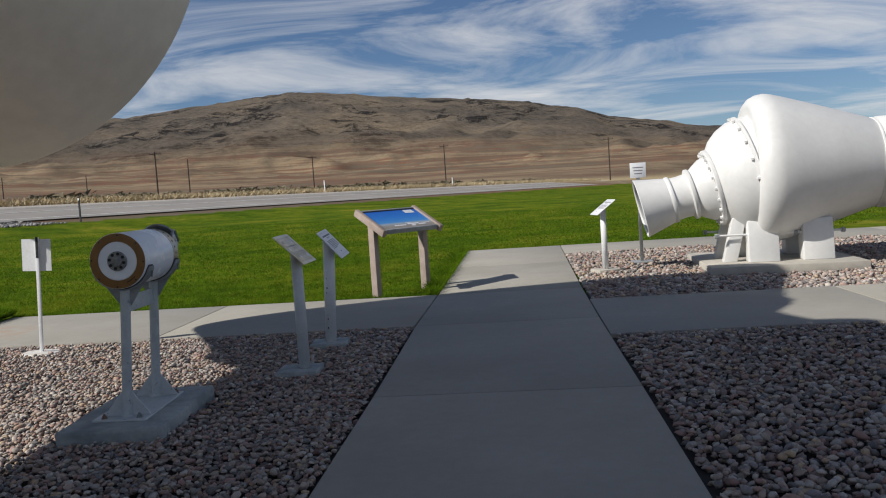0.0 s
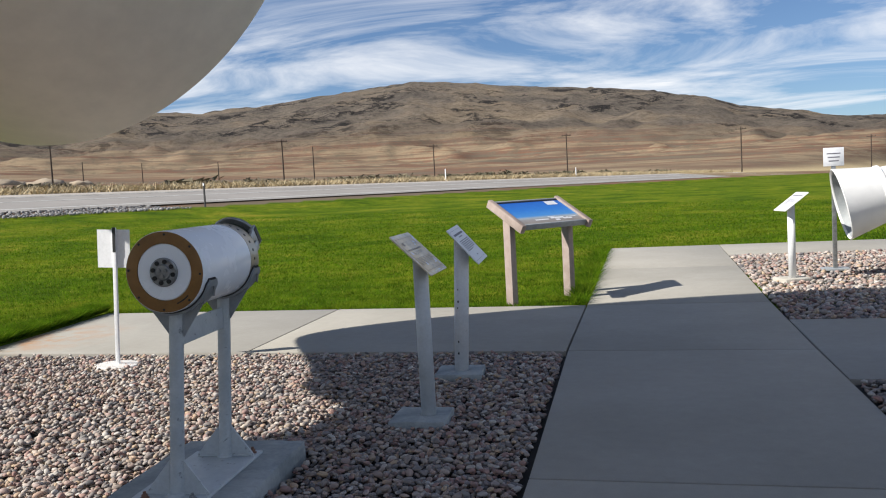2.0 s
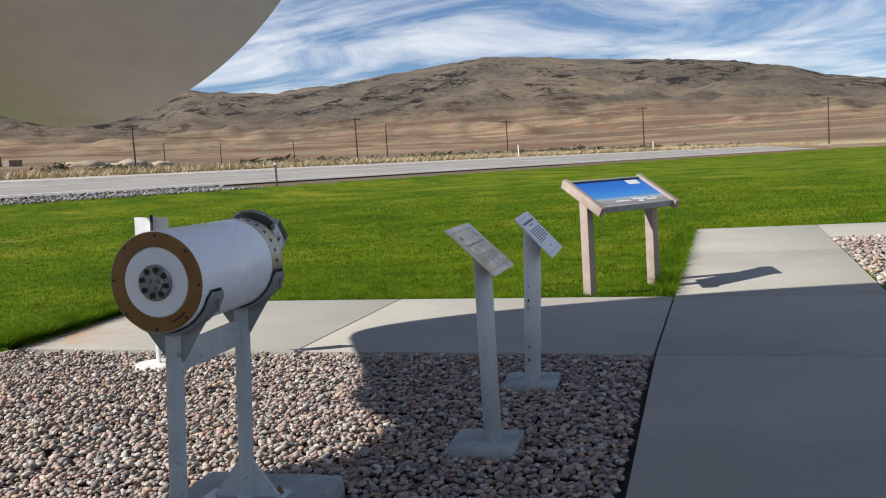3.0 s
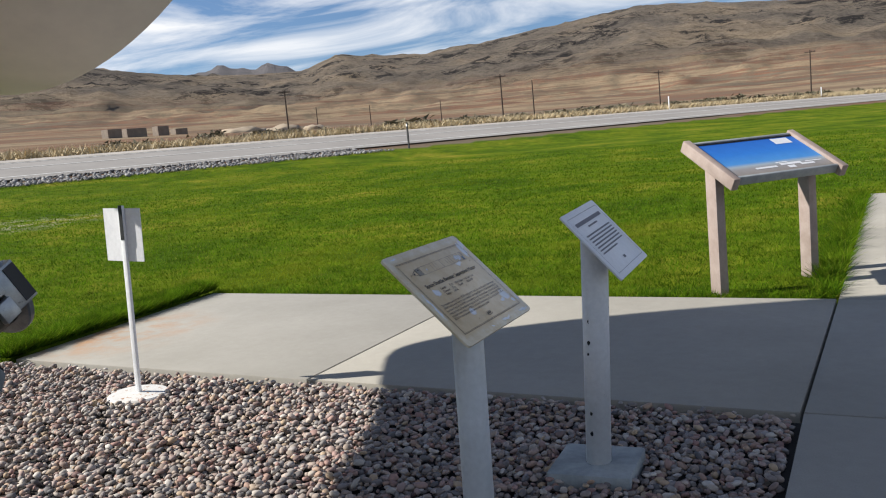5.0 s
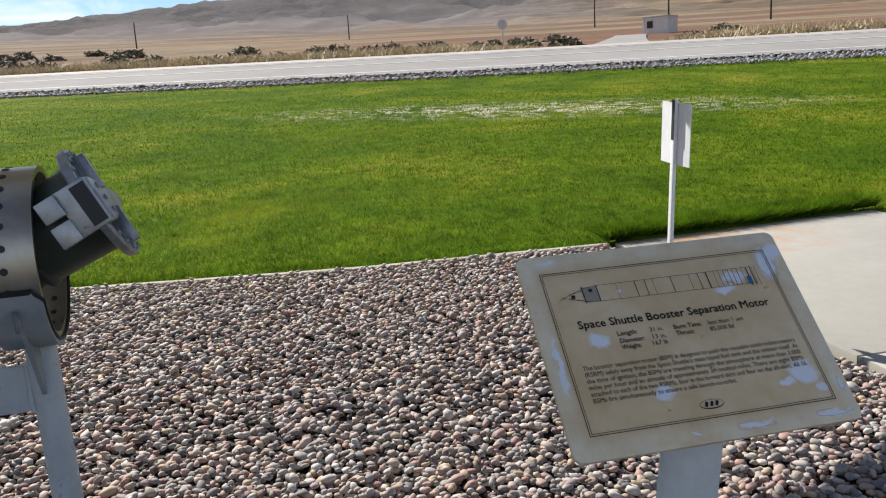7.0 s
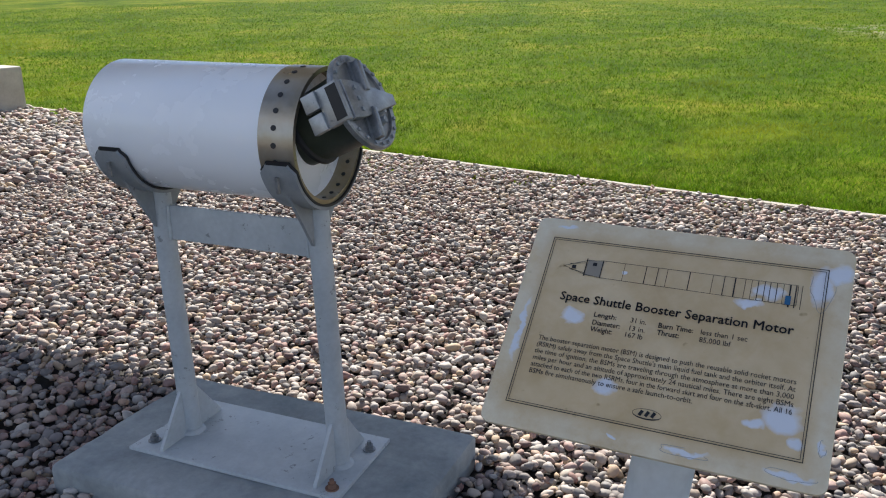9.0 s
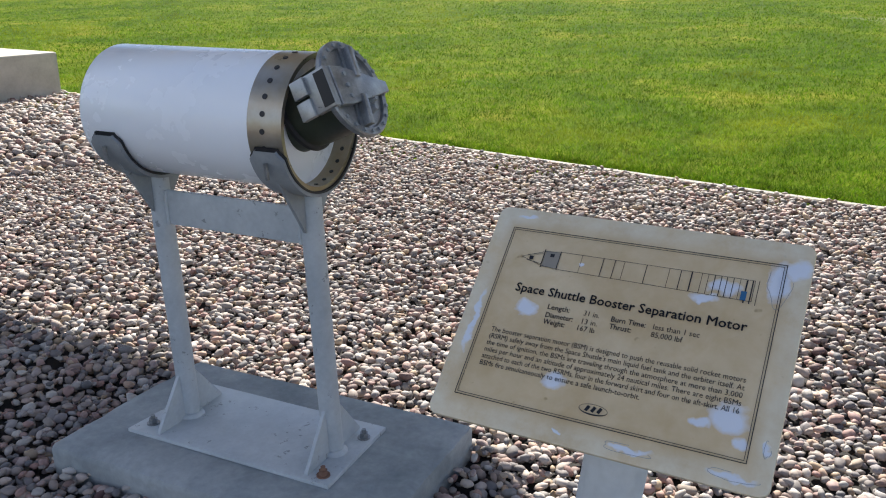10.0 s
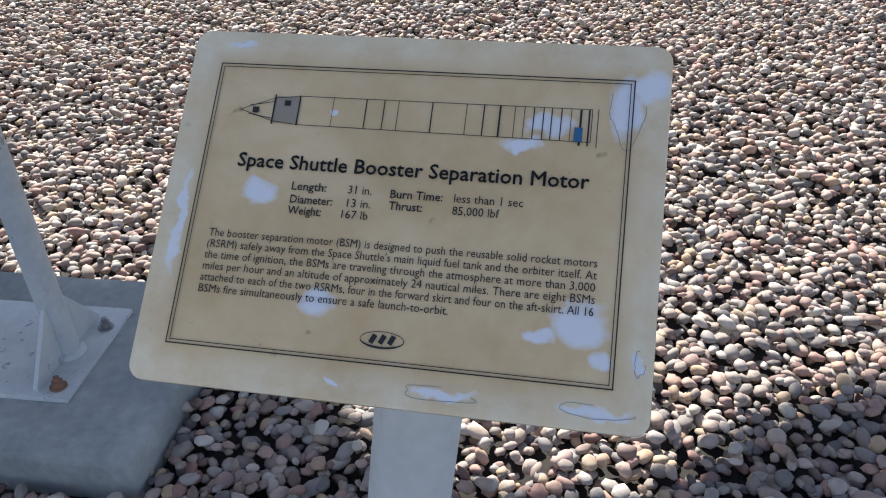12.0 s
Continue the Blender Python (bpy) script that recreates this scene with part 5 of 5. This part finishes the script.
for y in (-0.022, 0.024):
    part("leaf", box(B(), 0.098, 0.113, y - 0.019, y + 0.019, 0.062, 0.098, 0.002, mh), HINGE, hinge, smooth=30)


# ---- sloping plaques ----
def plaque_frame(center, right, up):
    r, u = Vector(right).normalized(), Vector(up).normalized()
    nn = r.cross(u).normalized()
    u = nn.cross(r)
    m = Matrix((r, u, nn)).transposed().to_4x4()
    return Matrix.Translation(center) @ m


def plaque_post(x, y, ground, top, mat, padmat, rot, lean=(0, 0), pw=0.135):
    base = thing("post_pad", pose(x, y, ground, 0, 0, rot), "small square grey concrete pad under a sign post", "concrete pad", "sign post pads")
    part("slab", box(B(), -pw, pw, -pw, pw, -0.04, 0.03, 0.008), padmat, base, smooth=35)


plaque_post(-1.10, 6.155, 0, 0.8, POST_GREY, CONCRETE_PAD, 2, pw=0.143)
MA = plaque_frame((-1.084, 6.2155, 0.849), (-0.007, 0.321, 0.002), (-0.162, 0, 0.157))
signA = thing("plaque_sign", pose(-1.063, 6.16, 0.03), "yellowed laminate information plaque on a pale grey post", "information sign", "sloping plaques")


def oct_post(name, p0, p1, w, mat, parent, slope):
    """Eight-sided post whose top is cut to the slope of its plaque (normal, point)."""
    bm = B()
    nv, pt = Vector(slope[0]), Vector(slope[1])
    lo, hi = [], []
    for i in range(12):
        a = radians(15 + 30 * i)
        o = Vector((w / 2 * math.cos(a), w / 2 * math.sin(a), 0))
        q = Vector(p1) + o
        q.z = pt.z - ((q.x - pt.x) * nv.x + (q.y - pt.y) * nv.y) / nv.z
        lo.append(bm.verts.new(Vector(p0) + o))
        hi.append(bm.verts.new(q))
    for i in range(12):
        bm.faces.new((lo[i], lo[(i + 1) % 12], hi[(i + 1) % 12], hi[i]))
    bm.faces.new(hi)
    bm.faces.new(list(reversed(lo)))
    for v in bm.verts:
        v.co = parent.matrix_world.inverted() @ v.co
    return part(name, bm, mat, parent, smooth=32)


bpy.context.view_layer.update()
na = (MA.to_3x3() @ Vector((0, 0, 1)))
oct_post("post", (-1.063, 6.155, 0.03), (-1.09, 6.243, 0.8), 0.077, POST_GREY, signA, (na, MA @ Vector((0, 0, -0.007))))
inv = signA.matrix_world.inverted()
bm = B()
prism(bm, rounded(0.372, 0.281, 0.012), -0.006, 0.0, 0.0012)
plate = part("plate", bm, PLAQUE, signA, "yellowed film-covered plate, blistered pale in patches", 35)
plate.matrix_basis = inv @ MA


def ring_outline(bm, w, h, t, z):
    """Thin rectangular border line as a flat frame."""
    o = [(-w / 2, -h / 2), (w / 2, -h / 2), (w / 2, h / 2), (-w / 2, h / 2)]
    i = [(-w / 2 + t, -h / 2 + t), (w / 2 - t, -h / 2 + t), (w / 2 - t, h / 2 - t), (-w / 2 + t, h / 2 - t)]
    O = [bm.verts.new((*p, z)) for p in o]
    I = [bm.verts.new((*p, z)) for p in i]
    for k in range(4):
        bm.faces.new((O[k], O[(k + 1) % 4], I[(k + 1) % 4], I[k]))


def U(u, v):
    return (u - 160.5) / 1000, (112 - v) / 1000


def rect(bm, x0, y0, x1, y1, z):
    bm.faces.new([bm.verts.new((x, y, z)) for x, y in ((x0, y0), (x1, y0), (x1, y1), (x0, y1))])


def seg_line(bm, p, q, t, z):
    p, q = Vector(p), Vector(q)
    d = (q - p).normalized()
    o = Vector((-d.y, d.x)) * t / 2
    bm.faces.new([bm.verts.new((v.x, v.y, z)) for v in (p - o, q - o, q + o, p + o)])


ZT = 0.0012
bm = B()
ring_outline(bm, 0.321, 0.224, 0.0009, ZT)
ring_outline(bm, 0.3155, 0.2185, 0.0006, ZT)
part("border", bm, BLACK, plate, "thin black double border")
# cracks round the edges of the lifted film
for seed, (u, v, a, b) in enumerate(((318, 20, 13, 31), (309, 239, 26, 5), (207, 239, 25, 5.5), (337, 205, 3.5, 9))):
    bm = B()
    ring = []
    for i in range(40):
        t = 2 * PI * i / 40
        k = 1 + 0.35 * noise.noise(Vector((math.cos(t) * 1.8, math.sin(t) * 1.8, seed * 3.7)))
        x, y = U(u + a * k * math.cos(t), v + b * k * math.sin(t))
        ring.append((max(-0.183, min(0.183, x)), max(-0.137, min(0.137, y))))
    for p, q in list(zip(ring, ring[1:]))[: 30 if seed else 22]:
        if (Vector(p) - Vector(q)).length > 1e-5:
            seg_line(bm, p, q, 0.00045, 0.0006)
    part("film_crack", bm, SADDLE, plate, "thin dark crack round lifted film")
# booster drawing
bm = B()
L = [U(23, 38.7), U(50, 28), U(70, 25.5), U(292, 24.5), U(292, 50), U(70, 49), U(50, 47), U(23, 38.7)]
for p, q in zip(L, L[1:]):
    seg_line(bm, p, q, 0.0005, ZT)
for u, t in ((50, 1.3), (70, 1.1), (97, .4), (123, .9), (137, .8), (148, .5), (174, .9), (200, .5), (213, .9), (225, 1.4), (236, .5), (243, .5), (250, .8), (257, .8), (263, .8), (270, .8), (277, .5), (284, 1.6), (290, 1.2)):
    seg_line(bm, U(u, 25), U(u, 49.5 if u < 280 else 53), t / 1000, ZT)
seg_line(bm, U(30, 35), U(50, 31), 0.0006, ZT)
seg_line(bm, U(30, 42), U(50, 45), 0.0006, ZT)
rect(bm, *U(33, 41), *U(38, 36), ZT)
rect(bm, *U(58, 34), *U(63, 29.5), ZT)
rect(bm, *U(296, 54), *U(296.6, 24), ZT)
part("booster_drawing", bm, BLACK, plate, "line drawing of a long rocket booster")
bm = B()
rect(bm, *U(280, 50), *U(286, 39), ZT + 0.0002)
part("drawing_mark", bm, plain("print_blue", (0.02, 0.12, 0.25)), plate, "small blue mark")
bm = B()
rect(bm, *U(51, 48), *U(69.5, 26.2), 0.0008)
part("drawing_shade", bm, plain("print_grey", (0.28, 0.25, 0.2)), plate)


def line(words, size, u, v, width=None, bold=0.0, align="LEFT"):
    x, y = U(u, v)
    return text_mesh(words, size, x, y, plate, "lettering", bold, width / 1000 if width else None, align, ZT)


for du, dv in ((0, 0), (0.45, 0), (0.22, -0.3), (0.22, 0.3)):
    line("Space Shuttle Booster Separation Motor", 0.0158, 28.5 + du, 85 + dv, 264.5)
line("Length:", 0.0092, 74.8, 101, 27, 0.0001)
line("Diameter:", 0.0092, 75.2, 111.3, 33, 0.0001)
line("Weight:", 0.0092, 75.4, 120, 26, 0.0001)
line("31 in.", 0.0092, 118.7, 101, 18)
line("13 in.", 0.0092, 118.0, 111.3, 18)
line("167 lb", 0.0092, 115.2, 120.2, 20)
line("Burn Time:", 0.0092, 151, 102, 39, 0.0001)
line("Thrust:", 0.0092, 151.4, 111, 25, 0.0001)
line("less than 1 sec", 0.0092, 198.4, 102, 50)
line("85,000 lbf", 0.0092, 198.4, 111.3, 34)
for i, (words, w) in enumerate((("The booster separation motor (BSM) is designed to push the reusable solid rocket motors", 287),
                                ("(RSRM) safely away from the Space Shuttle's main liquid fuel tank and the orbiter itself. At", 287),
                                ("the time of ignition, the BSMs are traveling through the atmosphere at more than 3,000", 287),
                                ("miles per hour and an altitude of approximately 24 nautical miles. There are eight BSMs", 287),
                                ("attached to each of the two RSRMs, four in the forward skirt and four on the aft-skirt. All 16", 287),
                                ("BSMs fire simultaneously to ensure a safe launch-to-orbit.", 187))):
    line(words, 0.0088, 17, 141.5 + 8.55 * i, w)
# oval emblem without letters
bm = B()
for i in range(32):
    a, b = 2 * PI * i / 32, 2 * PI * (i + 1) / 32
    cx, cy = U(160.5, 206.5)
    t0, t1 = 0.0005 + 0.0011 * max(0, -math.sin(a)), 0.0005 + 0.0011 * max(0, -math.sin(b))
    bm.faces.new([bm.verts.new((cx + r * math.cos(t), cy + q * math.sin(t), ZT)) for r, q, t in ((0.016, 0.0062, a), (0.016, 0.0062, b), (0.016 - t1, 0.0062 - t1, b), (0.016 - t0, 0.0062 - t0, a))])
x, y = U(160.5, 206)
for k in (-0.0068, 0.0, 0.0068):
    for sx, sy, ex, ey in ((-0.0012, -0.0030, 0.0016, 0.0030),):
        seg_line(bm, (x + k + sx, y + sy), (x + k + ex, y + ey), 0.0036, ZT)
part("emblem", bm, BLACK, plate, "black oval emblem")


def bars(plate, w, h, rows, mat=None):
    """Unreadable print as plain bars."""
    bm = B()
    for x0, x1, y, t in rows:
        rect(bm, x0 * w - w / 2, h / 2 - (y + t) * h, x1 * w - w / 2, h / 2 - y * h, ZT)
    return part("print", bm, mat or BLACK, plate, "unreadable lines of print")


GREY_INK = plain("grey_ink", (0.16, 0.16, 0.19))


def plaque_sign(x, y, g, center, right, up, post_mat, label, rows, w=0.36, h=0.28, top=0.8, pad_rot=5, pad_mat=None, post_w=0.088, top_dx=0.0, pad_off=(0, 0)):
    plaque_post(x + pad_off[0], y + pad_off[1], g, top, post_mat, pad_mat or CONCRETE_PAD, pad_rot, pw=0.145)
    t = thing("plaque_sign", pose(x, y, g + 0.03), label, "information sign", "sloping plaques")
    bpy.context.view_layer.update()
    m = plaque_frame(center, right, up)
    nv = m.to_3x3() @ Vector((0, 0, 1))
    oct_post("post", (x, y, g + 0.03), (x + top_dx, y, top), post_w, post_mat, t, (nv, m @ Vector((0, 0, -0.007))))
    bm = B()
    prism(bm, rounded(w, h, 0.01), -0.006, 0.0, 0.0012)
    pl = part("plate", bm, SIGN_WHITE, t, "white printed plate", 35)
    pl.matrix_basis = t.matrix_world.inverted() @ m
    if rows:
        bars(pl, w, h, rows, GREY_INK)
        bm = B()
        ring_outline(bm, w * 0.88, h * 0.84, 0.0012, ZT)
        part("border", bm, GREY_INK, pl)
    return t


rowsB = [(0.12, 0.88, 0.17, 0.05), (0.36, 0.64, 0.26, 0.022)] + [(0.13, 0.87, 0.36 + 0.045 * i, 0.02) for i in range(6)] + [(0.13, 0.6, 0.63, 0.02), (0.47, 0.53, 0.79, 0.04)]
plaque_sign(-1.112, 7.182, 0, (-1.0375, 7.202, 0.82), (-0.015, 0.37, 0.0185), (-0.186, -0.0075, 0.2105), POST_WHITE, "white plaque with grey print on a chipped white post", rowsB, w=0.37, h=0.281, top_dx=0.04, pad_off=(-0.011, 0.008))
r2 = np.random.default_rng(3)
pb = bpy.data.objects["plaque_sign.001"]
for i in range(22):
    a, z, w = r2.uniform(-1.9, 1.0), 0.06 + 0.62 * r2.uniform(0, 1) ** 1.7, r2.uniform(0.0025, 0.0065)
    m = Matrix.Rotation(a, 4, "Z") @ Matrix.Translation((0.0432, 0, z)) @ Matrix.Rotation(radians(90), 4, "Y")
    bm = B()
    prism(bm, [(w * (1.5 + 0.4 * math.sin(3 * t + i)) * math.cos(t), w * math.sin(t)) for t in (0, 0.9, 1.8, 2.7, 3.6, 4.5, 5.4)], -0.004, 0.0012, 0, m)
    part("paint_chip", bm, BLACK, pb)
gD = float(lawn_z(np.array(0.0), np.array(11.366)))
plaque_sign(1.493, 11.366, gD, (1.493, 11.366, 0.853), (0.2, -1, 0), (0.66, 0.13, 0.5), POST_WHITE, "white sloping plaque on a white post by the big motor", rowsB, 0.34, 0.30, 0.8, 20, LIGHT_PAD, 0.075)

# ---- back-turned sign on a round base ----
ss = thing("post_sign", pose(-3.784, 7.514, -0.008, -0.9, 2.5, 0), "back of white sign on slim post with rusty base", "sign")
part("base", lathe(B(), [(0.0, 0.018), (0.05, 0.017), (0.15, 0.012), (0.16, 0.004), (0.16, -0.03)], 40), RUSTY_BASE, ss, "round white base with rust", 30)
part("post", box(B(), -0.015, 0.015, -0.008, 0.010, 0.012, 1.02, 0.003), POST_WHITE, ss, smooth=30)
part("paint_wear", box(B(), -0.009, 0.0155, -0.0105, -0.0085, 0.84, 1.022), BLACK, ss, "bare black streak down the post top")
bm = B()
for x0, x1, y0, y1 in ((-0.15, 0.0, 0.012, 0.0105), (0.0, 0.112, 0.0105, 0.022)):
    a = [(x0, y0, 0.725), (x1, y1, 0.725), (x1, y1, 1.005), (x0, y0, 1.005)]
    f = [bm.verts.new(v) for v in a] + [bm.verts.new((v[0], v[1] + 0.003, v[2])) for v in a]
    for q in ((0, 1, 2, 3), (7, 6, 5, 4), (0, 4, 5, 1), (1, 5, 6, 2), (2, 6, 7, 3), (3, 7, 4, 0)):
        bm.faces.new([f[i] for i in q])
part("sign_plate", bm, SIGN_WHITE, ss, "thin white plate folded at the post")

# ---- wooden interpretive panel ----
PC = Vector((-0.98, 10.53, 0.89))
PR, PU = Vector((0.63, 0.776, 0)), Vector((-0.682, 0.553, 0.475))
MP = plaque_frame(PC, PR, PU)
gP = float(lawn_z(np.array(-1.0), np.array(10.55)))
wp = thing("interpretive_panel", pose(PC.x, PC.y, gP), "blue printed panel in a weathered wooden frame on two posts", "information panel")
bpy.context.view_layer.update()
iw = wp.matrix_world.inverted()
W, H = 0.86, 0.45
pic = part("picture", box(B(), -W / 2, W / 2, -H / 2, H / 2, -0.012, 0.0), PANEL, wp, "photograph print of blue sky over white buildings")
pic.matrix_basis = iw @ MP
bm = B()
for x0, x1, y0, y1 in ((-0.2, -0.02, -0.165, -0.145), (0.02, 0.2, -0.15, -0.125), (0.06, 0.12, -0.19, -0.16), (0.18, 0.3, -0.17, -0.15), (0.0, 0.1, -0.118, -0.108), (0.24, 0.38, -0.14, -0.13)):
    rect(bm, x0, y0, x1, y1, 0.0015)
part("printed_buildings", bm, SIGN_WHITE, pic, "pale printed buildings")
bm = B()
rect(bm, 0.21, 0.12, 0.36, 0.195, 0.0015)
part("printed_label", bm, SIGN_WHITE, pic, "cream printed label")
bm = B()
rect(bm, -W / 2, H / 2 - 0.02, W / 2, H / 2, 0.0015)
part("printed_bar", bm, BLACK, pic, "black strip along the top")
for x in (-W / 2 - 0.055, W / 2):
    r = part("side_rail", box(B(), x, x + 0.055, -H / 2 - 0.055, H / 2 + 0.04, -0.06, 0.022, 0.006), WOOD, wp, smooth=30)
    r.matrix_basis = iw @ MP
for y, d in ((-H / 2 - 0.02, 0.02), (H / 2, 0.02)):
    r = part("edge_rail", box(B(), -W / 2, W / 2, y, y + d, -0.05, 0.010, 0.003), SADDLE, wp, "dark metal edge rail", 30)
    r.matrix_basis = iw @ MP
for s in (-1, 1):
    c = MP @ Vector((s * (W / 2 - 0.03), 0.02, -0.03))
    bm = B()
    rz = Matrix.Rotation(math.atan2(PR.y, PR.x), 4, "Z")
    box(bm, -0.035, 0.035, -0.05, 0.05, gP - 0.1, c.z, 0.006, Matrix.Translation((c.x, c.y, 0)) @ rz)
    for v in bm.verts:
        if v.co.z > 0.6:
            v.co.z += ((v.co.xy - c.xy).dot(Vector((PU.x, PU.y))) / (PU.x ** 2 + PU.y ** 2)) * PU.z
        v.co = iw @ v.co
    part("post", bm, WOOD, wp, smooth=30)

# ---- white motor on legs across the path ----
gk = float(lawn_z(np.array(0.0), np.array(11.15)))
KM = pose(3.39, 11.245, gk, 0, 0, -3)
wm = thing("white_motor", KM, "white vintage rocket motor with drooping nozzle on white legs", "rocket motor")
wpad = thing("motor_pad", KM @ pose(0.35, -0.05, 0), "pale concrete pad under the white motor", "concrete pad")
part("slab", box(B(), -1.10, 0.62, -0.85, 1.25, -0.06, 0.075, 0.015), LIGHT_PAD, wpad, smooth=35)
mx = Matrix.Translation((0, 0, 1.16)) @ Matrix.Rotation(radians(90), 4, "Y")
part("case", lathe(B(), [(0.0, -0.10), (0.60, -0.13), (0.76, -0.145), (0.81, -0.135), (0.865, -0.09), (0.90, -0.02), (0.912, 0.06), (0.902, 0.13), (0.86, 0.28), (0.72, 0.72), (0.555, 1.22), (0.532, 1.27), (0.525, 1.30), (0.53, 1.34), (0.545, 1.36), (0.545, 2.5), (0.5, 2.8), (0.2, 3.0), (0.0, 3.02)], 96, mx), MOTOR_WHITE, wm, "white chipped paint over a bulging steel case", 40)
part("seam", lathe(B(), [(0.51, 1.29), (0.536, 1.292), (0.538, 1.31), (0.51, 1.315)], 96, mx), MOTOR_WHITE, wm, smooth=40)
mn = Matrix.Translation((-0.10, 0, 1.075)) @ Matrix.Rotation(radians(-90 - 13), 4, "Y")
dome = part("dome", lathe(B(), [(0.735, -0.14), (0.735, 0.03), (0.715, 0.13), (0.66, 0.25), (0.57, 0.36), (0.47, 0.43), (0.425, 0.45)], 80, mn), MOTOR_WHITE, wm, "white rounded end dome with a bolted rim", 40)
part("flange", lathe(B(), [(0.40, 0.43), (0.475, 0.435), (0.48, 0.445), (0.48, 0.475), (0.47, 0.485), (0.34, 0.485)], 72, mn), MOTOR_WHITE, dome, smooth=30)
part("rim", lathe(B(), [(0.72, 0.0), (0.765, 0.005), (0.765, 0.04), (0.71, 0.05)], 80, mn), MOTOR_WHITE, dome, smooth=30)
part("neck", lathe(B(), [(0.40, 0.47), (0.385, 0.55), (0.33, 0.64), (0.285, 0.70), (0.31, 0.705), (0.315, 0.715), (0.315, 0.745), (0.30, 0.755), (0.26, 0.76)], 64, mn), MOTOR_WHITE, wm, smooth=40)
kn = part("nozzle", lathe(B(), [(0.268, 0.74), (0.262, 0.86), (0.268, 0.95), (0.288, 0.955), (0.292, 0.965), (0.292, 0.995), (0.284, 1.005), (0.366, 1.35), (0.372, 1.365), (0.362, 1.372), (0.345, 1.36), (0.262, 1.0), (0.14, 0.86), (0.0, 0.84)], 72, mn), MOTOR_WHITE, wm, "white flared nozzle, its mouth open", 40)
part("lining", lathe(B(), [(0.342, 1.352), (0.258, 0.996), (0.138, 0.868), (0.0, 0.85)], 72, mn), SADDLE, kn, "grey weathered inside of the nozzle", 40)
for i in range(20):
    a = 2 * PI * i / 20
    for r, z in ((0.445, 0.484), (0.742, 0.048)):
        p = mn @ Vector((r * math.cos(a), r * math.sin(a), z))
        q = mn @ Vector((r * math.cos(a), r * math.sin(a), z + 0.028))
        part("bolt", tube(B(), p, q, 0.021, None, 6), MOTOR_WHITE, dome)
for z, r, t in ((0.08, 0.732, 35), (0.3, 0.63, 140), (0.6, 0.37, 80)):
    p = mn @ Vector((r * math.cos(radians(t)), r * math.sin(radians(t)), z))
    part("fitting", tube(B(), p, p + (mn.to_3x3() @ Vector((math.cos(radians(t)), math.sin(radians(t)), 0))) * 0.09, 0.035, 0.03, 12), MOTOR_WHITE, dome)
for x, yy in ((-0.08, -0.42), (0.53, -0.42), (-0.08, 0.42), (0.53, 0.42)):
    bm = B()
    box(bm, x - 0.17, x + 0.17, yy - 0.12, yy + 0.12, 0.076, 0.56, 0.008)
    for v in bm.verts:
        if v.co.z > 0.4:
            v.co.y += -0.05 if yy > 0 else 0.05
    part("leg", bm, MOTOR_WHITE, wm, smooth=30)
for yy in (-0.30, 0.30):
    bm = B()
    box(bm, -0.52, -0.36, yy - 0.07, yy + 0.07, 0.076, 0.60, 0.008)
    for v in bm.verts:
        if v.co.z > 0.4:
            v.co.x += 0.12
    part("strut", bm, MOTOR_WHITE, wm, "narrow slanted white strut", 30)
for yy in (-0.42, 0.42):
    part("tie_rod", tube(B(), (-0.62, yy, 0.40), (0.85, yy, 0.40), 0.013, None, 8), MOTOR_WHITE, wm)
    for x in (-0.60, 0.30, 0.83):
        part("nut", tube(B(), (x - 0.02, yy, 0.40), (x + 0.02, yy, 0.40), 0.03, None, 6), SADDLE, wm)

# small sign behind the nozzle
gK = float(lawn_z(np.array(0.0), np.array(12.2)))
ks = thing("rules_sign", pose(2.05, 12.09, gK), "small white sign on a grey post with flat metal base", "sign")
part("base", box(B(), -0.14, 0.14, -0.11, 0.11, 0.0, 0.025, 0.005), SADDLE, ks, smooth=30)
part("post", box(B(), -0.022, 0.022, -0.015, 0.015, 0.02, 1.2, 0.003), STEEL, ks, smooth=30)
kp = part("sign_plate", box(B(), -0.105, 0.105, -0.022, -0.016, 1.14, 1.34, 0.002), SIGN_WHITE, ks, smooth=30)
bm = B()
for x0, x1, z in ((-0.07, 0.07, 1.27), (-0.06, 0.06, 1.23), (-0.05, 0.05, 1.19)):
    bm.faces.new([bm.verts.new((x, -0.0232, zz)) for x, zz in ((x0, z), (x1, z), (x1, z + 0.012), (x0, z + 0.012))])
part("print", bm, GREY_INK, kp, "unreadable lines of print")
